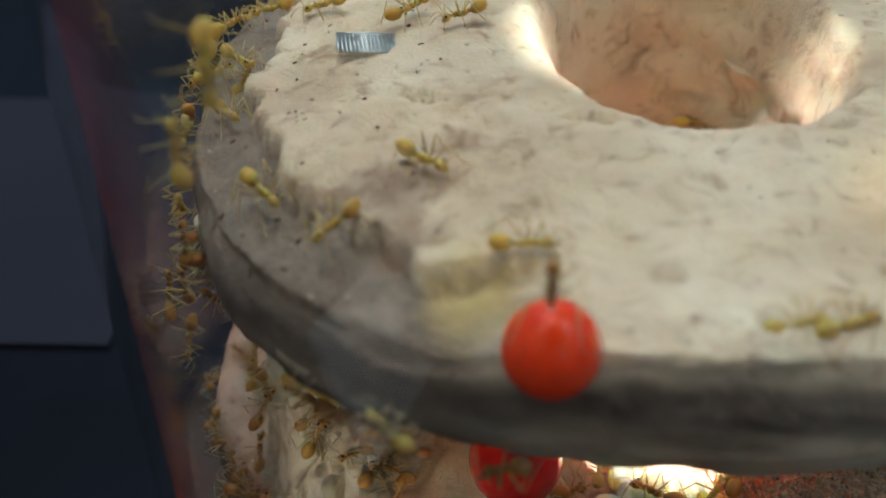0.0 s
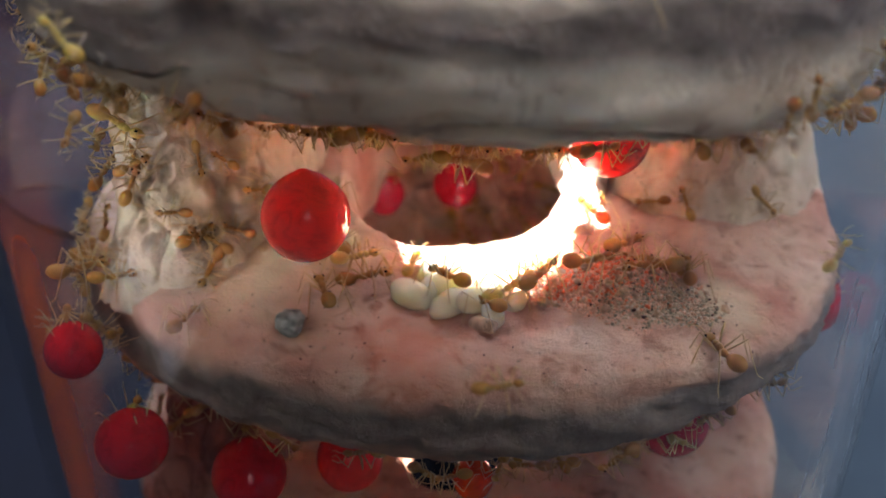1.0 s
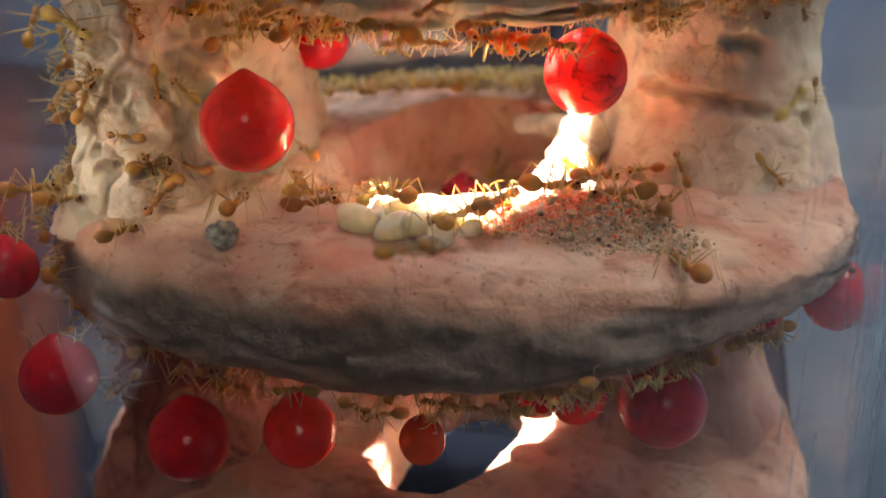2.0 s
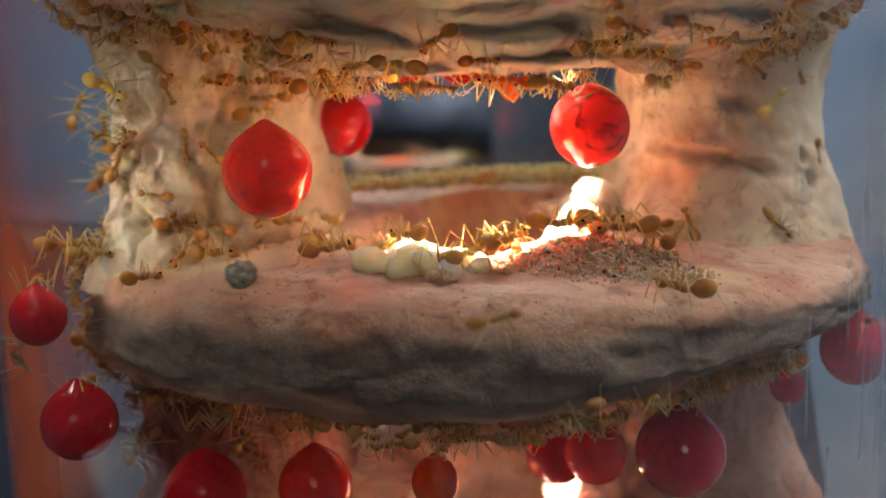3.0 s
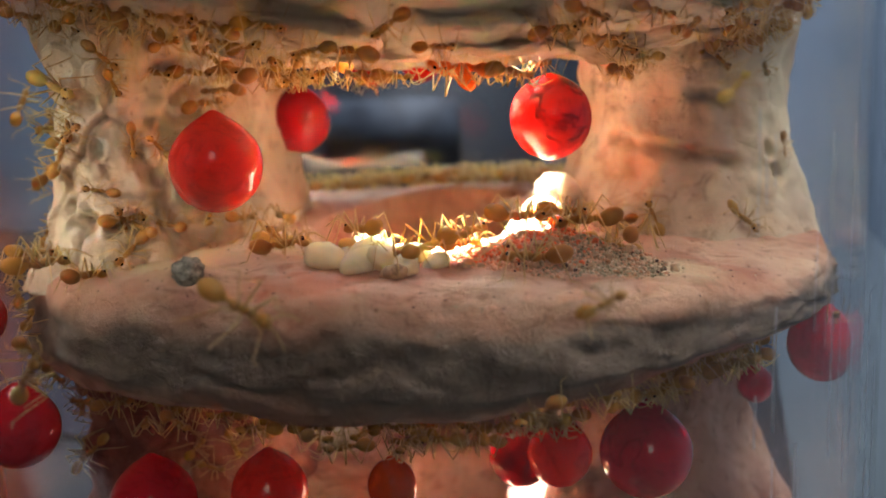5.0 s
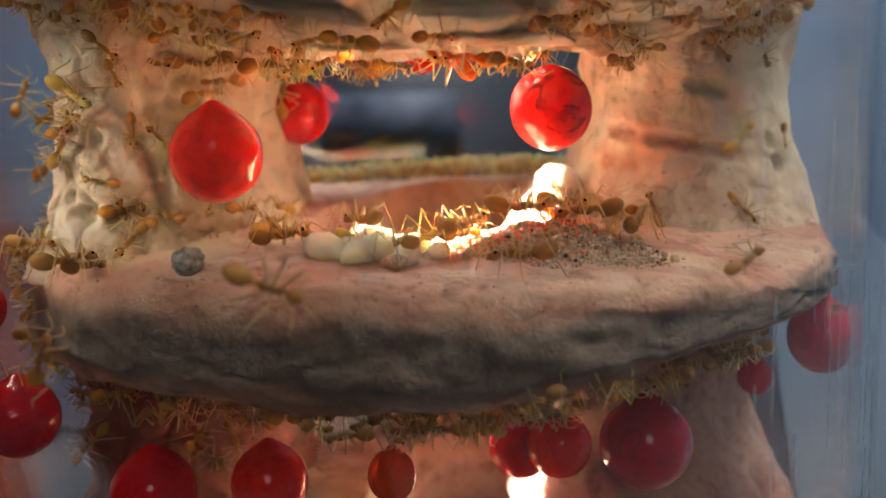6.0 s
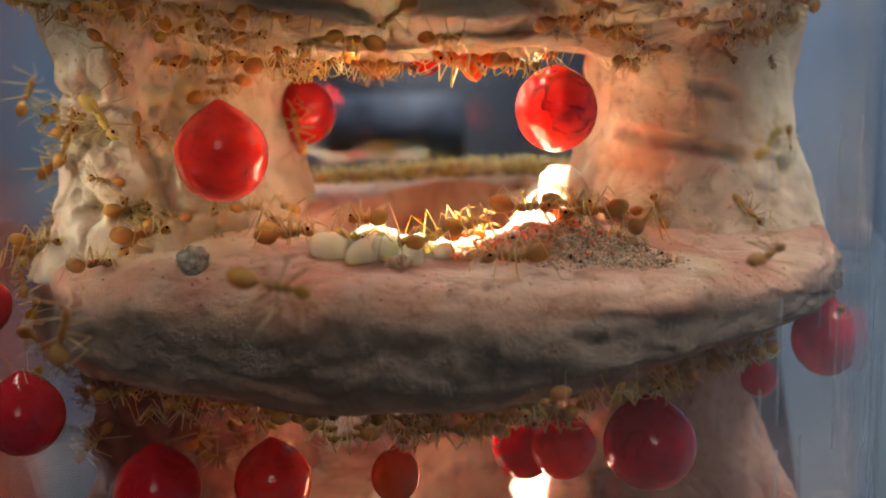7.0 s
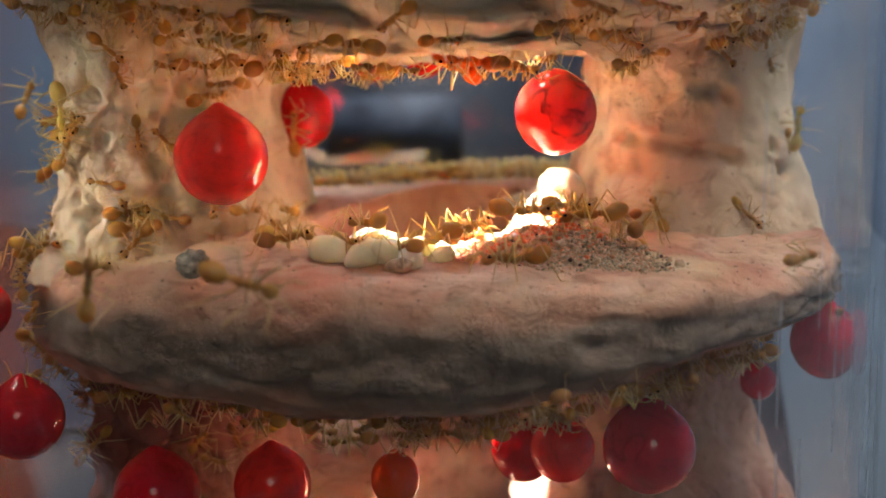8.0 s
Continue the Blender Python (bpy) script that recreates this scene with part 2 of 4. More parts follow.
WALL = material("blue_grey_wall", plain((0.22, 0.30, 0.40), 0.8, (0.17, 0.24, 0.33), 2.0))
TISSUE = material("white_tissue", plain((0.82, 0.84, 0.86), 0.9, (0.74, 0.77, 0.80), 60))
NAVY = material("dark_navy", plain((0.02, 0.028, 0.04), 0.6, (0.012, 0.015, 0.022), 7))
SLATE = material("mottled_slate", plain((0.07, 0.09, 0.12), 0.6, (0.025, 0.03, 0.045), 26))
RUST = material("dull_rust", plain((0.16, 0.08, 0.06), 0.7, (0.08, 0.05, 0.05), 10))


# ---- mesh helpers ----
def mesh_of(name, bm, mat, smooth=True):
    me = bpy.data.meshes.new(name)
    bm.normal_update()
    bm.to_mesh(me)
    bm.free()
    me.materials.append(mat)
    if smooth:
        me.polygons.foreach_set("use_smooth", [True] * len(me.polygons))
    return me


def part(name, bm, mat, parent, label="", smooth=True):
    ob = new(name, mesh_of(name, bm, mat, smooth))
    ob.parent = parent
    return tagged(ob, label)


def fbm(p, scale, octaves=4):
    return noise.fractal(Vector(p) * scale, 0.9, 2.1, octaves)


def ring_mesh(loops, closed=True):
    """A bmesh that joins equal rings of points; closed: the last ring meets the first."""
    bm = bmesh.new()
    rings = [[bm.verts.new(p) for p in loop] for loop in loops]
    count = len(rings[0])
    pairs = list(zip(rings, rings[1:] + rings[:1])) if closed else list(zip(rings, rings[1:]))
    for a, b in pairs:
        for i in range(count):
            j = (i + 1) % count
            bm.faces.new((a[i], a[j], b[j], b[i]))
    if not closed:
        bm.faces.new(rings[0][::-1])
        bm.faces.new(rings[-1])
    bmesh.ops.recalc_face_normals(bm, faces=bm.faces)
    return bm


def superellipse(cx, cy, rx, ry, n, a):
    c, s = math.cos(a), math.sin(a)
    k = (abs(c) ** n + abs(s) ** n) ** (-1 / n)
    return cx + rx * k * c, cy + ry * k * s


def disc(name, parent, mat, outer, inner, profile, rough, seed, label, wobble=0.0016, lift=None, thin=None, strata=0.0, ledge=0.003, crust=0.015, chip=None, dents=(), lumps=0.0):
    """A holed plaster disc. outer, inner: (cx, cy, rx, ry, n); profile: points (share of the way from the hole to the rim, z)."""
    steps = 420
    loops, weather_shade = [], []
    for i in range(steps):
        a = math.tau * i / steps
        ox, oy = superellipse(*outer, a)
        ix, iy = superellipse(*inner, a)
        wav = 1 + wobble * 14 * noise.noise(Vector((math.cos(a) * 1.7, math.sin(a) * 1.7, seed)))
        loop = []
        for u, z in profile:
            v = u if u < 0.5 else 0.5 + (u - 0.5) * wav
            x, y = ix + (ox - ix) * v, iy + (oy - iy) * v
            d = rough * (fbm((x, y, z * 1.6 + seed), 60) + 0.45 * fbm((x + 3, y, z * 2 + seed), 210, 3))
            e = rough * 0.8 * fbm((x + 7, y + seed, z * 2.5), 75)
            below = profile[0][1] - z
            if lumps and u > 0.7 and profile[0][1] - z > 0.003:
                # crumbly rim: small knobs and thin nicks
                e += lumps * (0.8 * fbm((x, y, z + seed), 240, 4) + 0.5 * max(0.0, noise.noise(Vector((x, y, z + seed)) * 420)) - 0.9 * max(0.0, 0.12 - abs(noise.noise(Vector((x * 70, y * 70, z * 260 + seed))))) / 0.12 * (noise.noise(Vector((x, y, z)) * 120) > 0.15))
            if strata and below > ledge:
                # ragged horizontal ledges and cracks of the hand-laid rim
                f = 1 - abs(noise.noise(Vector((x * 45, y * 45, z * 230 + seed)))) * 2
                e -= strata * max(0.0, f - 0.55) * 2.2 * min(1.0, (below - ledge) / 0.004)
            patch = noise.noise(Vector((x, y, z * 2 + seed)) * 90)
            # the outer face gets the grey coat, which also carries painted shade
            weather_shade.append(min(1.0, max(0.0, (u - 0.80) / 0.12 + 0.5 * patch)) * min(1.0, max(0.0, (below - 0.0025) / 0.003 + 0.4 * patch)) * min(1.0, max(0.0, (crust - below) / 0.004 + 0.5 * patch)))
            zz = (profile[0][1] - below * thin(x, y) if thin and below > 0 else z) + d + (lift(x, y) if lift else 0.0)
            if chip and u > 0.5 and below < 0.012:
                # a crust that has broken away in a ragged step short of the rim
                gone = min(1.0, max(0.0, (u - 0.80 - 0.09 * noise.noise(Vector((x, y, seed)) * 130) - 0.03 * noise.noise(Vector((x, y, 0)) * 420)) / 0.012)) * chip(x, y)
                zz -= 0.0026 * gone
                weather_shade[-1] = max(weather_shade[-1], 0.9 * gone)
            if below < 0.003:
                for px, py, r, depth in dents:
                    q = ((x - px) ** 2 + 2.5 * (y - py) ** 2) / (r * r)
                    if q < 4:
                        zz -= depth * math.exp(-q * q * 1.2)
            loop.append((x + e * math.cos(a), y + e * math.sin(a), zz))
        loops.append(loop)
    ob = part(name, ring_mesh(loops), mat, parent, label)
    ob.data.attributes.new("weather_shade", "FLOAT", "POINT").data.foreach_set("value", weather_shade)
    return ob


def smooth_profile(points, steps):
    """A closed Catmull-Rom run through the points, steps per stretch."""
    out, n = [], len(points)
    for i in range(n):
        p = [points[(i + k) % n] for k in (-1, 0, 1, 2)]
        for s in range(steps[i]):
            t = s / steps[i]
            out.append(tuple(0.5 * (2 * p[1][k] + (p[2][k] - p[0][k]) * t + (2 * p[0][k] - 5 * p[1][k] + 4 * p[2][k] - p[3][k]) * t * t
                                    + (3 * p[1][k] - p[0][k] - 3 * p[2][k] + p[3][k]) * t ** 3) for k in (0, 1)))
    return out


def pillar(name, parent, mat, cx, cy, rx, ry, z0, z1, flare0, flare1, seed, label, rough=0.0016, crags=0.0, pits=(), smooth_side=1.0):
    """A plaster pillar. crags: depth of its torn, craggy relief; pits: hollows as (x, y, z, radius, depth); smooth_side: the y past which the crags fade out."""
    loops, rows, around = [], 120, 330
    for j in range(rows + 1):
        h = j / rows
        z = z0 + (z1 - z0) * h
        grow = flare0 * (1 - h) ** 3.0 + flare1 * h ** 3
        loop = []
        for i in range(around):
            a = math.tau * i / around
            x, y = superellipse(cx, cy, rx + grow, ry + grow, 2.3, a)
            d = rough * (1.5 * fbm((x, y + seed, z), 50, 3) + 0.55 * fbm((x, y + seed, z), 130, 3) + 0.14 * fbm((x, y, z + seed), 420, 2))
            if crags:
                torn = crags * min(1.0, max(0.10, (smooth_side - y) / 0.010))
                # broken chalk: tilted facets with narrow cracks between them
                spot = Vector((x, y + seed, z * 0.8)) + Vector((noise.noise(Vector((x, y, z)) * 160), noise.noise(Vector((y, z, x)) * 160), noise.noise(Vector((z, x, y)) * 160))) * 0.0016
                for scale, share in ((130, 1.0), (330, 0.22)):
                    far, seats = noise.voronoi(spot * scale)
                    lean = noise.cell_vector(seats[0] * 7.3)
                    d += torn * share * (0.9 * lean.dot(spot * scale - seats[0]) + 0.5 * lean.x - 0.25)
                    d -= torn * share * 0.8 * max(0.0, 1 - (far[1] - far[0]) / 0.10)
                d += torn * 0.25 * fbm((x + 5, y, z), 500, 3)
            for px, py, pz, r, depth in pits:
                q = ((x - px) ** 2 + (y - py) ** 2 + (z - pz) ** 2) / (r * r)
                if q < 4:
                    d -= depth * math.exp(-q * q * 1.2) * (0.8 + 0.5 * noise.noise(Vector((x, y, z)) * 300))
            loop.append((x + d * math.cos(a), y + d * math.sin(a), z))
        loops.append(loop)
    return part(name, ring_mesh(loops, False), mat, parent, label)


# ---- the room ----
def box(x0, x1, y0, y1, z0, z1, bevel=0.0):
    bm = bmesh.new()
    bmesh.ops.create_cube(bm, size=1, matrix=Matrix.Translation(((x0 + x1) / 2, (y0 + y1) / 2, (z0 + z1) / 2)) @ Matrix.Diagonal((x1 - x0, y1 - y0, z1 - z0, 1)))
    if bevel:
        bmesh.ops.bevel(bm, geom=bm.edges[:], offset=bevel, segments=2, affect="EDGES")
    return bm


TABLE_Z = 0.04


def room():
    floor = new("floor", mesh_of("floor", box(-2.2, 2.2, -2.2, 2.2, -0.78, -0.71), NAVY, False))
    tagged(floor, "dark navy carpeted floor of the room", "floor", kind="structure")
    for name, b in (("wall_north", (-2.2, 2.2, 1.6, 1.7, -0.71, 1.7)), ("wall_south", (-2.2, 2.2, -2.2, -2.1, -0.71, 1.7)),
                    ("wall_west", (-2.3, -2.2, -2.2, 1.7, -0.71, 1.7)), ("wall_east", (2.2, 2.3, -2.2, 1.7, -0.71, 1.7))):
        tagged(new(name, mesh_of(name, box(*b), WALL if name in ("wall_north", "wall_east") else NAVY, False)), "plain blue-grey painted room wall" if name in ("wall_north", "wall_east") else "dark painted room wall", "wall", kind="structure")
    tagged(new("ceiling", mesh_of("ceiling", box(-2.3, 2.3, -2.2, 1.7, 1.7, 1.76), NAVY, False)), "dark ceiling of the room", "ceiling", kind="structure")
    table = tagged(new("table"), "dark slate-blue tabletop that the nest stands on", "table")
    part("tabletop", box(-0.75, 0.75, -0.4, 0.62, TABLE_Z - 0.03, TABLE_Z, 0.004), TABLE, table)
    for x in (-0.7, 0.7):
        for y in (-0.35, 0.57):
            part("leg", box(x - 0.025, x + 0.025, y - 0.025, y + 0.025, -0.71, TABLE_Z - 0.03, 0.003), TABLE, table)
    card = tagged(new("card"), "flat lavender-grey card lying on the dark table", "card")
    part("sheet", box(-0.40, -0.105, 0.215, 0.38, TABLE_Z, TABLE_Z + 0.002), LAVENDER, card, smooth=False)
    sheet = tagged(new("tray"), "pale blue-grey flat plastic tray on the table", "tray")
    part("base", box(0.092, 0.74, -0.30, 0.61, TABLE_Z, TABLE_Z + 0.004, 0.001), PALE, sheet)
    tissue = tagged(new("paper_tissue"), "crumpled white paper tissue lying on the dark table", "tissue")
    tissue.location = (-0.128, -0.040, TABLE_Z)
    bm = bmesh.new()
    grid = [[bm.verts.new((0.033 * (i / 20 - 1), 0.030 * (j / 20 - 1), 0.003 + 0.010 * max(0.0, 0.5 + fbm((i * 0.0025, j * 0.0025, 0.3), 32, 4)) * (1 - 0.6 * max(abs(i / 20 - 1), abs(j / 20 - 1)))))
             for i in range(41)] for j in range(41)]
    for p, q in zip(grid, grid[1:]):
        for i in range(40):
            bm.faces.new((p[i], p[i + 1], q[i + 1], q[i]))
    bmesh.ops.solidify(bm, geom=bm.faces[:], thickness=0.0004)
    part("sheet", bm, TISSUE, tissue)
    cabinet = tagged(new("cabinet"), "dark navy cabinet standing against the room wall", "cabinet")
    part("body", box(-0.62, -0.20, 1.2, 1.6, -0.71, 0.42, 0.01), NAVY, cabinet)
    part("front_panel", box(-0.50, -0.30, 1.19, 1.2, 0.05, 0.14, 0.004), SLATE, cabinet, "mottled slate-blue front panel")


room()

# ---- the plaster nest ----
nest = tagged(new("plaster_nest"), "three-tiered cream plaster ant nest with holed discs on stubby pillars", "ant nest")
nest.location = (0, 0, 0)
RIM = [(0.0, 0.0), (0.10, 0.0012), (0.55, 0.0008), (0.88, -0.0002), (0.975, -0.0024), (1.0, -0.0085), (0.982, -0.0122), (0.82, -0.0156), (0.30, -0.0172), (0.03, -0.0165), (-0.03, -0.0080)]
STEPS = [8, 26, 22, 14, 10, 10, 14, 22, 14, 8, 8]


def tier(name, mat, z, outer, inner, rim, rough, seed, label, lift=None, thin=None, strata=0.0, ledge=0.003, crust=0.015, chip=None, dents=(), lumps=0.0):
    prof = smooth_profile([(u, z + dz) for u, dz in rim], STEPS)
    return disc(name, nest, mat, outer, inner, prof, rough, seed, label, lift=lift, thin=thin, strata=strata, ledge=ledge, crust=crust, chip=chip, dents=dents, lumps=lumps)


TOP_RIM = [(0.0, 0.0), (0.12, 0.0022), (0.55, 0.0004), (0.92, -0.0018), (0.985, -0.0036), (1.0, -0.0085), (0.955, -0.0150), (0.80, -0.0198), (0.45, -0.0243), (0.06, -0.0292), (-0.04, -0.0120)]
TOP = tier("top_disc", PLASTER, 0.1780, (0.0265, 0.122, 0.0570, 0.0655, 2.25), (0.0315, 0.116, 0.0178, 0.0275, 2.2), TOP_RIM, 0.0010, 3.1, "cream plaster top disc with a round hole and grey rim", strata=0.0044, ledge=0.015, crust=0.0125,
     thin=lambda x, y: 1 + 0.30 * min(1.0, max(0.0, (x - 0.052) / 0.026)) + 0.22 * min(1.0, max(0.0, (-0.006 - x) / 0.018)), chip=lambda x, y: min(1.0, max(0.0, (0.012 - x) / 0.006)),
     dents=[(0.0005, 0.0957, 0.0016, 0.0014), (-0.0017, 0.0964, 0.0013, 0.0012), (0.0034, 0.0930, 0.0015, 0.0010), (0.0161, 0.0901, 0.0013, 0.0014), (0.0192, 0.0897, 0.0016, 0.0013), (0.0165, 0.0828, 0.0012, 0.0008), (0.0300, 0.0850, 0.0014, 0.0009)])
MIDDLE = tier("middle_disc", PEACH, 0.1222, (0.024, 0.1265, 0.0625, 0.0558, 2.15), (0.0240, 0.1350, 0.0200, 0.0330, 2.2), RIM, 0.0009, 8.7, "plaster disc tinted peach for red glow, with a grey weathered, shade-darkened rim",
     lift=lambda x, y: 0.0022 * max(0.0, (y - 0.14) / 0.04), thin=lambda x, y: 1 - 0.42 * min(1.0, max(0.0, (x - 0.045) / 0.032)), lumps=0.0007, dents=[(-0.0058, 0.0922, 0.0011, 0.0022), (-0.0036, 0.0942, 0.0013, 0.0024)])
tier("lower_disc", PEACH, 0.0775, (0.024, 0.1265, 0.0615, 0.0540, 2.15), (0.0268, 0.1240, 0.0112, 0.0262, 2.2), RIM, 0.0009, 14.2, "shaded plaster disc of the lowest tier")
def groove(points, radius, depth):
    """A worn groove as a row of close hollows through the points."""
    out = []
    for p, q in zip(points, points[1:]):
        for k in range(6):
            x, y, z = Vector(p).lerp(Vector(q), k / 6)
            out.append((x, y, z, radius, depth * 0.40))
    return out


def pillars(z0, z1, seed, pits=(), hollows=(), shift=0.0, skin=PLASTER, other=BUFF):
    pillar("pillar", nest, other, 0.0628 + shift, 0.148, 0.0150, 0.023, z0, z1, 0.0100, 0.0062 * (z1 > 0.12), seed + 2, "smooth cream plaster pillar with red glow painted in peach", 0.0013, 0.00025, pits)
    return pillar("pillar", nest, skin, -0.0128, 0.115, 0.0090, 0.0265, z0, z1, 0.0062, 0.0066 * (z1 > 0.12), seed, "craggy pitted cream plaster pillar", 0.0014, 0.0010, hollows, smooth_side=0.1120)


LEFT_PILLAR = pillars(0.1190, 0.1660, 1.0,
    groove(((0.0540, 0.1240, 0.1368), (0.0577, 0.1229, 0.1360), (0.0618, 0.1221, 0.1351), (0.0658, 0.1220, 0.1343), (0.0697, 0.1230, 0.1334), (0.0736, 0.1248, 0.1325)), 0.0013, 0.0024)
    + groove(((0.0655, 0.1238, 0.1430), (0.0690, 0.1245, 0.1424), (0.0718, 0.1255, 0.1415)), 0.0012, 0.0022)
    + groove(((0.0768, 0.1294, 0.1354), (0.0774, 0.1296, 0.1336)), 0.0008, 0.0026) + groove(((0.0779, 0.1297, 0.1318), (0.0786, 0.1298, 0.1300)), 0.0008, 0.0026)
    + [(0.0560, 0.1229, 0.1325, 0.0046, 0.0018), (0.0600, 0.1214, 0.1315, 0.0040, 0.0014)],
    [(-0.0062, 0.0922, 0.1370, 0.0016, 0.0036), (-0.0053, 0.0935, 0.1340, 0.0016, 0.0036), (-0.0042, 0.0942, 0.1300, 0.0014, 0.0030), (-0.0046, 0.0970, 0.1408, 0.0030, 0.0052), (-0.0040, 0.0985, 0.1376, 0.0026, 0.0048), (-0.0052, 0.0945, 0.1425, 0.0024, 0.0040), (-0.0036, 0.1014, 0.1439, 0.0034, 0.0050),
     (-0.0125, 0.0858, 0.1280, 0.0015, 0.0026), (-0.0105, 0.0858, 0.1276, 0.0017, 0.0032), (-0.0075, 0.0878, 0.1272, 0.0018, 0.0036), (-0.0055, 0.0905, 0.1272, 0.0018, 0.0036), (-0.0038, 0.0945, 0.1276, 0.0016, 0.0030), (-0.0138, 0.0857, 0.1303, 0.0010, 0.0022), (-0.0110, 0.0872, 0.1440, 0.0016, 0.0022), (-0.0100, 0.0876, 0.1380, 0.0014, 0.0020)])
# shade of the lower tier is painted into both pillar skins
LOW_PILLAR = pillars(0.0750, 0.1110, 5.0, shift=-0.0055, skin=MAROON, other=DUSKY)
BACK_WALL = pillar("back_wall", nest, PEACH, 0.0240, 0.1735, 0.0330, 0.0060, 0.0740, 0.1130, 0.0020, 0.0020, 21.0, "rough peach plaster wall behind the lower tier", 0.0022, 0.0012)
pillars(TABLE_Z + 0.001, 0.0680, 9.0)

# ---- the acrylic tube ----
AXIS = (0.024, 0.115)


def tube():
    t = tagged(new("acrylic_tube"), "clear acrylic cylinder standing around the plaster nest", "tube")
    t.location = (*AXIS, TABLE_Z + 0.001)
    loops = []
    for r, z in ((0.0666, 0.0), (0.0670, 0.0002), (0.0670, 0.0006), (0.0670, 0.1894), (0.0670, 0.1898), (0.0666, 0.190), (0.0654, 0.190), (0.0650, 0.1898), (0.0650, 0.1894), (0.0650, 0.0006), (0.0650, 0.0002), (0.0654, 0.0)):
        loops.append([(r * math.cos(math.tau * i / 192), r * math.sin(math.tau * i / 192), z) for i in range(192)])
    ob = part("wall", ring_mesh(loops), ACRYLIC, t)
    ob.visible_shadow = False
    rnd = random.Random(77)
    for _ in range(26):
        # fine upright scratches and dried drips on the outside
        a, z, long, wide = radians(rnd.uniform(-42, -14)), rnd.uniform(0.045, 0.095), rnd.uniform(0.004, 0.020), rnd.uniform(0.00004, 0.00011)
        bm = bmesh.new()
        spine = [(0.06706, a + rnd.uniform(-0.002, 0.002), z + long * k / 4) for k in range(5)]
        for (r, b, h), (r2, b2, h2) in zip(spine, spine[1:]):
            w = wide / r
            bm.faces.new([bm.verts.new((r * math.cos(c), r * math.sin(c), q)) for c, q in ((b - w, h), (b + w, h), (b2 + w, h2), (b2 - w, h2))])
        part("scratch", bm, SCRATCH, t)
    # a red reflection, painted as a film on the inside, thin and streaky towards its edges
    across, up = 60, 110
    bm, film = bmesh.new(), []
    rows = []
    for j in range(up + 1):
        row = []
        for i in range(across + 1):
            u, h = i / across, 0.004 + 0.170 * j / up
            b = radians(-137 - 8 * min(1.0, max(0.0, (h - 0.090) / 0.035)) - 37 * u + 3.0 * noise.noise(Vector((h * 30, u, 4.0))))
            row.append(bm.verts.new((0.0647 * math.cos(b), 0.0647 * math.sin(b), h)))
            edge = min(1.0, u / 0.12) * min(1.0, (1 - u) / 0.7) * (1.0 if h < 0.078 else max(0.22, 1 - (h - 0.078) / 0.022))
            streak = 0.95 + 0.45 * noise.noise(Vector((u * 4, h * 9, 1.0)))
            film.append(max(0.0, min(1.0, edge * streak * min(1.0, (0.174 - h) / 0.03))))
        rows.append(row)
    for p, q in zip(rows, rows[1:]):
        for i in range(across):
            bm.faces.new((p[i], p[i + 1], q[i + 1], q[i]))
    ob = part("syrup_film", bm, FILM, t, "streaky translucent red film painted as a reflection in the tube")
    ob.data.attributes.new("film", "FLOAT", "POINT").data.foreach_set("value", film)


tube()


# ---- ants ----
MM = 0.001


def blob(bm, centre, radii, turn=0.0, segs=16, rings=10):
    m = Matrix.Translation(Vector(centre) * MM) @ Matrix.Rotation(turn, 4, "Y") @ Matrix.Diagonal((*(r * MM for r in radii), 1))
    return bmesh.ops.create_uvsphere(bm, u_segments=segs, v_segments=rings, radius=1, matrix=m)["verts"]


def limb(bm, points, radii, sides=6):
    """A tapered, jointed rod through the points (mm)."""
    rings = []
    pts = [Vector(p) * MM for p in points]
    for i, p in enumerate(pts):
        way = (pts[min(i + 1, len(pts) - 1)] - pts[max(i - 1, 0)]).normalized()
        q = way.to_track_quat("Z", "Y").to_matrix()
        rings.append([bm.verts.new(p + q @ Vector((math.cos(math.tau * k / sides), math.sin(math.tau * k / sides), 0)) * radii[i] * MM) for k in range(sides)])
    for a, b in zip(rings, rings[1:]):
        for i in range(sides):
            bm.faces.new((a[i], a[(i + 1) % sides], b[(i + 1) % sides], b[i]))
    bm.faces.new(rings[0][::-1])
    bm.faces.new(rings[-1])


def leg_points(side, which, swing):
    """Hip, knee and foot of one leg; the foot stands at z 0."""
    hip = {0: (0.95, 0.25, 1.65), 1: (0.45, 0.28, 1.6), 2: (0.05, 0.25, 1.6)}[which]
    out = {0: (2.0, 1.6), 1: (0.25, 2.0), 2: (-1.5, 1.7)}[which]
    foot = {0: (3.2, 2.4), 1: (0.0, 3.3), 2: (-3.3, 2.7)}[which]
    sx = swing * (0.5 if (which + (side > 0)) % 2 else -0.5)
    return [(hip[0], side * hip[1], hip[2]), (out[0] + sx * 0.6, side * out[1], 3.25 + 0.2 * which), (0.45 * out[0] + 0.55 * foot[0] + sx, side * (0.5 * out[1] + 0.5 * foot[1]), 1.3),
            (foot[0] * 0.93 + sx, side * foot[1] * 0.93, 0.12), (foot[0] * 1.1 + sx * 1.2, side * foot[1] * 1.05, 0.05)]


